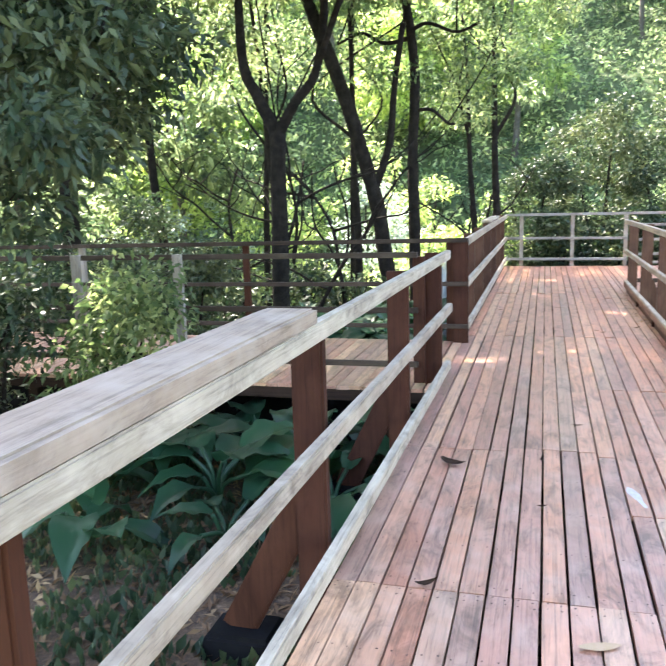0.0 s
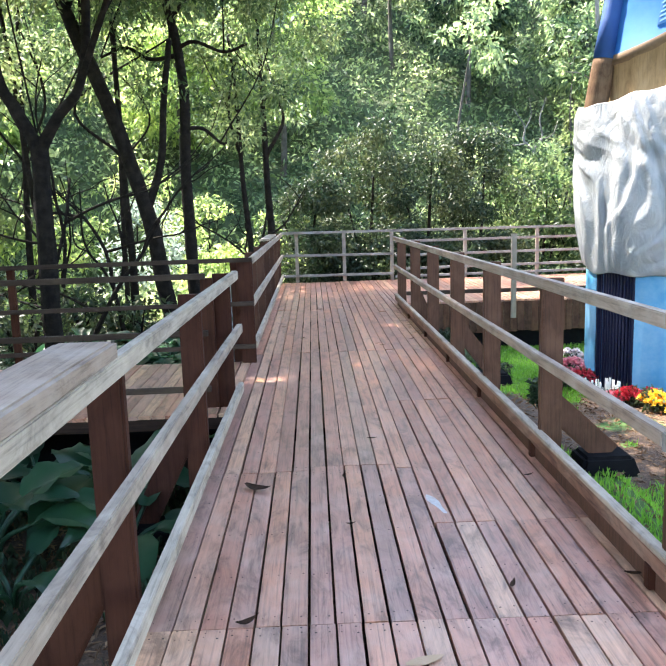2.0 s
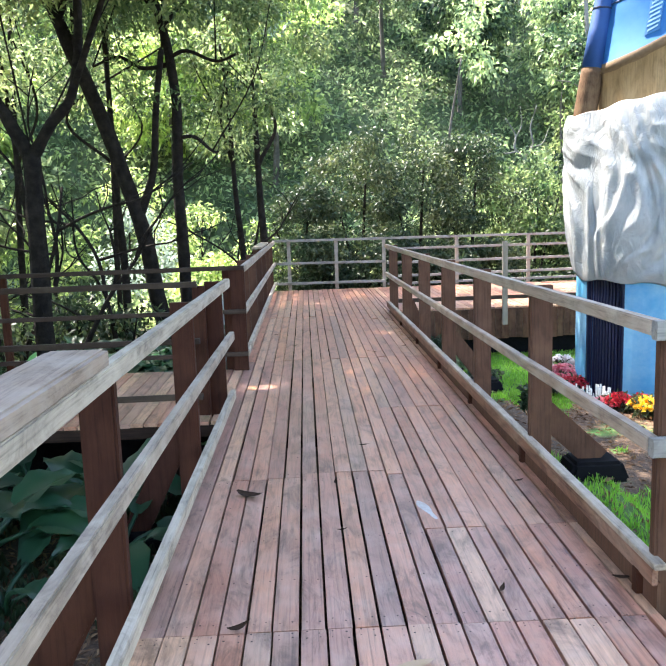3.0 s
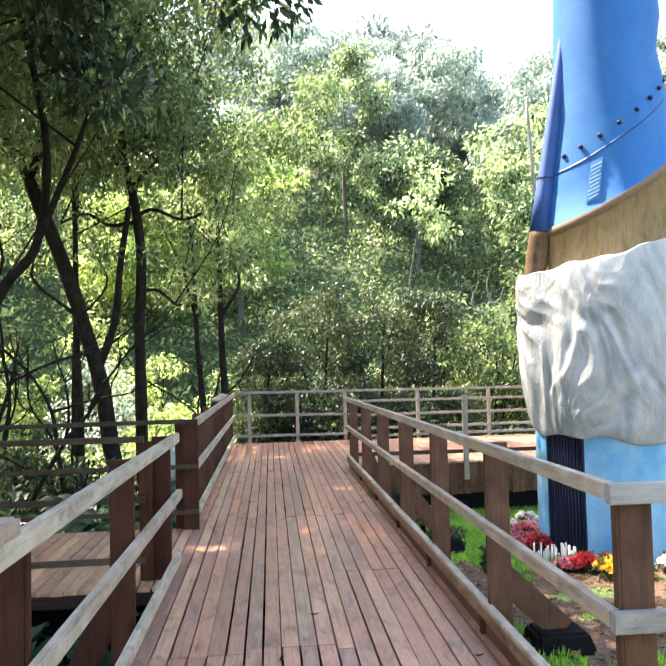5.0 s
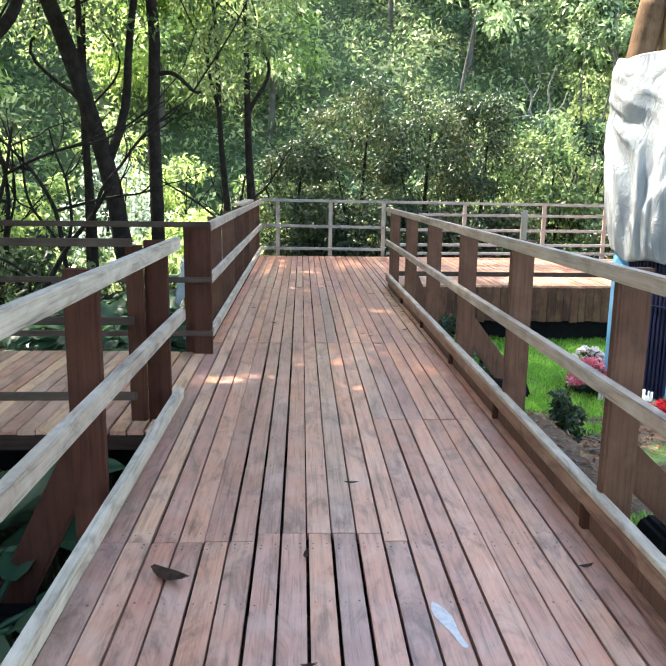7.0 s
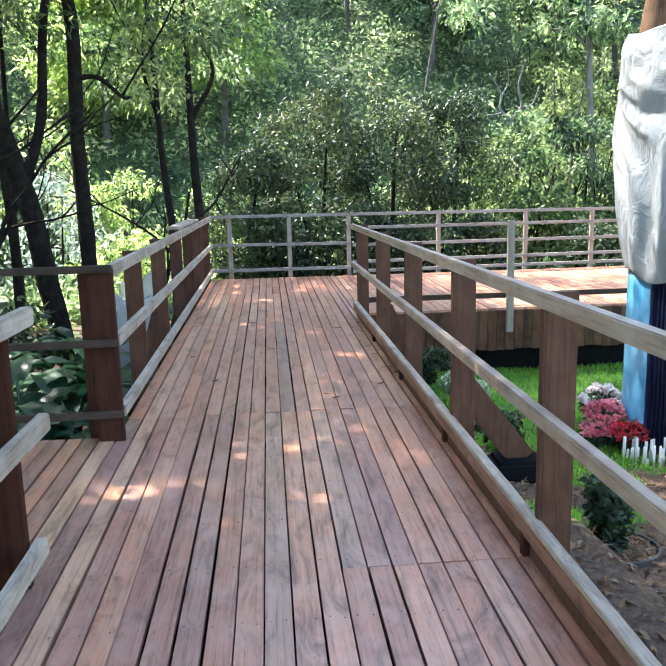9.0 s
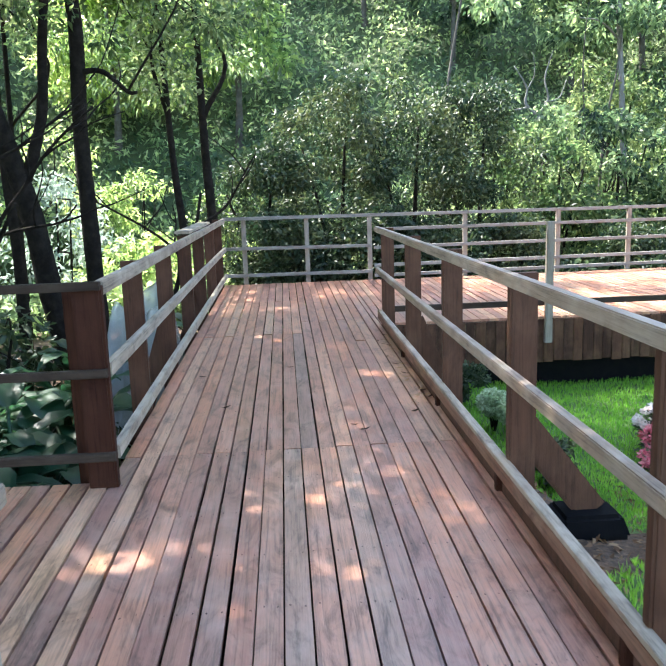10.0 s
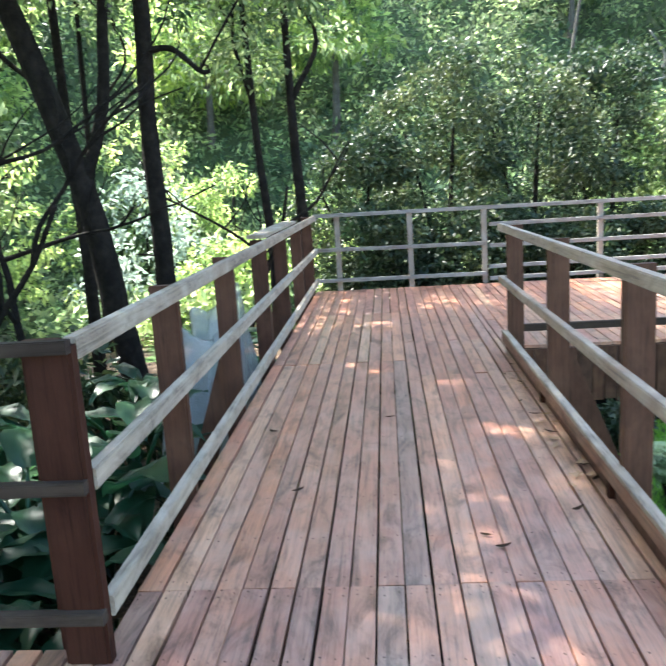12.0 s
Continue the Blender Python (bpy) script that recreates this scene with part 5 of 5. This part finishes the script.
for x, y, mt, rad, h, lb in ((3.82, 1.78, M_PINK, 0.2, 0.42, "pot of pink ruffled flowers at the pedestal"), (3.92, 2.1, M_WHITE, 0.2, 0.5, "pot of white and blush flowers at the pedestal"), (3.66, 1.5, M_PINK, 0.18, 0.3, "pot of pink and white flowers at the pedestal"), (3.82, 1.36, M_RED, 0.16, 0.3, "pot of dark red flowers at the pedestal"),
                             (3.9, 0.2, M_RED, 0.16, 0.3, "pot of crimson flowers beside the candles"), (4.04, 0.02, M_RED, 0.15, 0.3, "pot of crimson flowers beside the candles"), (3.97, -0.28, M_YELLOW, 0.19, 0.32, "pot of golden yellow flowers at the pedestal"), (4.22, -0.3, M_YELLOW, 0.16, 0.28, "pot of yellow flowers at the pedestal"),
                             (4.7, -0.05, M_WHITE, 0.16, 0.28, "pot of white flowers at the pedestal"), (3.75, 0.3, M_PINK, 0.13, 0.2, "low pot of pink flowers in the soil"), (4.05, -0.55, M_YELLOW, 0.1, 0.16, "small pot of yellow flowers in the soil"), (4.5, -0.7, M_WHITE, 0.1, 0.16, "small pot of white flowers in the soil")):
    bouquet(x, y, mt, rad * (0.95 if y > 1 else 0.85), h * (0.8 if y > 1 else 0.6), lb)


def candle(x, y, h, r, material, label):
    g = ground_z(x, y)
    t = thing("candle", (x, y, g), label, "candle", "candles before the gate")
    bm = bmesh.new()
    tube(bm, [(0, 0, -0.03), (0.002, 0, h * 0.5), (0.004, 0.002, h - 0.008), (0.004, 0.002, h)], [r * 1.15, r, r, r * 0.7], 10)
    part("wax", bm, material, t)
    bm = bmesh.new()
    tube(bm, [(0.004, 0.002, h - 0.005), (0.006, 0.002, h + 0.012)], [0.0015, 0.001], 5)
    part("wick", bm, M_POT, t)


for k in range(38):
    a = math.radians(197 + k * 0.65 + P.uniform(-1, 1))
    d = 1.1 + P.uniform(0, 0.3)
    candle(CX + d * math.cos(a), CY + d * math.sin(a), P.uniform(0.07, 0.24), P.uniform(0.008, 0.013), M_WAX if k % 6 else M_WAX_DARK, "thin white candle standing before the gate" if k % 6 else "thin grey candle standing before the gate")

# ---- grass, litter, debris ----


def scatter(name, n, box, length, width, material, label, category, upright, keep, seed):
    r = np.random.default_rng(seed)
    (x0, x1), (y0, y1) = box
    xs, ys = r.uniform(x0, x1, n), r.uniform(y0, y1, n)
    pts = np.array([(x, y, ground_z(x, y) + 0.004) for x, y in zip(xs, ys) if keep(x, y)])
    way = np.tile(np.array([0, 0, 3.2 if upright else 0.15]), (len(pts), 1))
    me = leaf_mesh(name, pts, length, width, r, 0.0, way, 0.0 if upright else 0.6)
    tagged(part(name, me, material, kind="stuff"), label, category)


scatter("grass", 90000, ((2.0, 6.4), (-6.0, 4.9)), 0.06, 0.009, M_GRASS, "short bright green lawn grass", "grass", True, lawn, 1)
scatter("leaf_litter", 9000, ((-3.2, -0.1), (-8.0, -2.0)), 0.09, 0.022, M_LITTER, "dry fallen leaves on the ground under the plants", "leaf litter", False, lambda x, y: True, 2)
scatter("leaf_litter", 7000, ((2.0, 5.2), (-5.0, 1.6)), 0.06, 0.022, M_LITTER, "dry fallen leaves and bark on bare soil", "leaf litter", False, lambda x, y: (x - CX) ** 2 + (y - CY) ** 2 > 1.15, 3)
scatter("ground_cover", 42000, ((-6.0, -0.2), (-6.0, 7.0)), 0.09, 0.04, M_LEAF_DARK, "low dark ground cover under the trees", "ground cover", True, lambda x, y: noise.noise((x * 1.4, y * 1.4, 2)) > -0.15, 4)


def fallen_leaf(x, y, length, turn, material, label, curl=0.3):
    bm = bmesh.new()
    n = 7
    rows = []
    for i in range(n):
        s = i / (n - 1)
        w = length * 0.17 * math.sin(math.pi * (0.08 + 0.9 * s))
        z = 0.004 + curl * length * (s - 0.4) ** 2
        rows.append([bm.verts.new((length * (s - 0.5), -w, z + 0.45 * w * curl)), bm.verts.new((length * (s - 0.5), 0, z)), bm.verts.new((length * (s - 0.5), w, z + 0.7 * w * curl))])
    for a, b in zip(rows, rows[1:]):
        for k in range(2):
            bm.faces.new((a[k], a[k + 1], b[k + 1], b[k])).smooth = True
    ob = part("fallen_leaf", bm, material)
    ob.matrix_basis = pose(x, y, 0.001, 0, 0, turn)
    tagged(ob, label, "leaf", "leaves on the deck")


M_DRY = plain("dry_brown_leaf", (0.022, 0.012, 0.008), 0.9, 0, (0.09, 0.05, 0.03), 30)
M_DRY.node_tree.nodes["Principled BSDF"].inputs["Specular IOR Level"].default_value = 0.1
M_TAN = plain("tan_leaf", (0.44, 0.28, 0.17), 0.7, 0, (0.36, 0.24, 0.1), 30)
for x, y, l, a, c in ((0.26, -3.55, 0.19, -38, 0.6), (0.735, -3.39, 0.06, 80, 0.8), (0.314, -4.9, 0.09, 20, 1.0), (1.76, -3.49, 0.06, 10, 0.6), (0.74, -4.05, 0.05, 0, 0.7), (1.334, 0.68, 0.07, 10, 0.5), (1.28, 0.78, 0.055, -30, 0.5), (0.95, -2.7, 0.07, -10, 0.4), (1.35, -4.7, 0.06, 60, 0.8), (0.45, 1.3, 0.07, 30, 0.5), (0.9, 2.4, 0.06, 0, 0.4), (0.2, 2.2, 0.08, -40, 0.4), (1.7, 1.0, 0.07, 30, 0.6), (1.86, -4.65, 0.08, -20, 0.4)):
    fallen_leaf(x, y, l, a, M_DRY, "dry curled brown leaf on the deck boards", c)
fallen_leaf(0.93, -5.18, 0.14, 15, M_TAN, "flat tan leaf on the deck boards", 0.15)
for k in range(26):
    fallen_leaf(1.86 - abs(P.gauss(0, 0.07)), P.uniform(1.2, 3.6), P.uniform(0.04, 0.09), P.uniform(0, 360), M_TAN if k % 3 else M_DRY, "small dry leaf swept against the low rail", 0.4)

# ---- decks ----
PITCH, DECK_X = 0.0998, -0.06


def board_mesh(material):
    bm = bmesh.new()
    bmesh.ops.create_cube(bm, size=1.0)
    top = [e for e in bm.edges if all(v.co.z > 0 for v in e.verts) and abs((e.verts[0].co - e.verts[1].co).y) > 0.5]
    bmesh.ops.bevel(bm, geom=top, offset=0.045, segments=2, affect="EDGES")
    me = bpy.data.meshes.new("board")
    bm.to_mesh(me)
    bm.free()
    me.materials.append(material)
    return me


BOARD = board_mesh(M_DECK)


def board(parent, x, y0, y1, rng):
    ob = new("board", BOARD)
    ob.parent = parent
    w = PITCH - rng.choice((0.006, 0.008, 0.010, 0.014)) - (1.86 < x < 1.90) * 0.045
    t = 0.028
    ob.matrix_basis = pose(x - (1.86 < x < 1.90) * 0.0225 + rng.uniform(-0.002, 0.002), (y0 + y1) / 2, -t / 2 + rng.uniform(-0.0025, 0.0015), rng.uniform(-0.04, 0.04), rng.uniform(-0.6, 0.6), rng.uniform(-0.03, 0.03)) @ Matrix.Diagonal((w, (y1 - y0) - 0.004, t, 1))


def deck_floor(name, label, x0, count, y0, y1, joints, rng):
    """joints(i): where board i is butted."""
    floor = tagged(new(name), label, "deck", kind="structure")
    for i in range(count):
        cuts = [y0] + sorted(j for j in joints(i) if y0 < j < y1) + [y1]
        for a, b in zip(cuts, cuts[1:]):
            board(floor, x0 + (i + 0.5) * PITCH, a, b, rng)
    return floor


def main_joints(i):
    if i < 6:
        return [-8.1, -4.92, -3.27, 0.41, 3.9, 6.2]
    if i < 11:
        return [-8.1, -4.92, -3.2, 0.41, 3.9, 6.2]
    if i < 12:
        return [-8.1, -4.92, -3.27, 0.41, 4.6]
    return [-8.1, -4.93, -4.07, -1.73, 0.42, 4.6 if i % 2 else 3.4]


rng = random.Random(4)
walk_floor = deck_floor("boardwalk_floor", "reddish-brown weathered deck boards with dark gaps and nail rows", DECK_X, 20, -12.0, 8.15, main_joints, rng)
side_floor = deck_floor("side_deck_floor", "weathered brown deck boards of the side landing", DECK_X - 70 * PITCH, 70, -1.93, 0.06, lambda i: [], rng)
deck_floor("far_deck_floor", "sunlit weathered deck boards of the far terrace", DECK_X + 19.56 * PITCH, 70, 4.25, 8.15, lambda i: [6.3 if i % 3 else 5.5], rng)


def nails(parent, x0, count, rows, rng):
    bm = bmesh.new()
    for y in rows:
        for i in range(count):
            for o in (-0.026, 0.026):
                x = x0 + (i + 0.5) * PITCH + o + rng.uniform(-0.004, 0.004)
                yy = y + rng.uniform(-0.012, 0.012)
                r = rng.uniform(0.0026, 0.005)
                vs = [bm.verts.new((x + r * math.cos(a), yy + r * math.sin(a), 0.0022)) for a in (0, 1.26, 2.51, 3.77, 5.03)]
                bm.faces.new(vs)
    part("nails", bm, M_NAIL, parent, "rusty nail heads", kind="stuff")


ROWS = [-7.4 + 0.41 * k for k in range(38)] + [-4.98, -4.86, -3.33, -3.21, 0.35, 0.47]
nails(walk_floor, DECK_X, 19, ROWS, rng)
nails(side_floor, DECK_X - 30 * PITCH, 30, [-1.8, -1.2, -0.6, -0.05], rng)

# pale streak painted on the boards for a glossy reflection
bm = bmesh.new()
ring = [bm.verts.new((1.185 + 0.022 * math.cos(a) * (1 + 0.4 * math.sin(3 * a)) - 0.03 * math.sin(a), -3.84 + 0.13 * math.sin(a), 0.0035)) for a in [2 * math.pi * k / 20 for k in range(20)]]
bm.faces.new(ring)
part("scuff", bm, plain("pale_shine_streak", (0.5, 0.47, 0.45), 0.4, 0, (0.36, 0.26, 0.22), 40, amount=1.0), walk_floor, "pale streak painted for a glossy reflection")

# upright skirt boards along the front of the far terrace
skirt = tagged(new("terrace_skirt"), "dark red-brown upright boards closing the terrace front", "skirting", kind="structure")
x = 1.9
while x < 8.8:
    w = rng.uniform(0.1, 0.125)
    ob = beam("skirt_board", (x + w / 2, 4.235 + rng.uniform(-0.006, 0.004), -0.5 + rng.uniform(-0.015, 0.015)), (x + w / 2, 4.235 + rng.uniform(-0.004, 0.004), -0.032), w - 0.006, 0.02, M_SKIRT, skirt)
    x += w
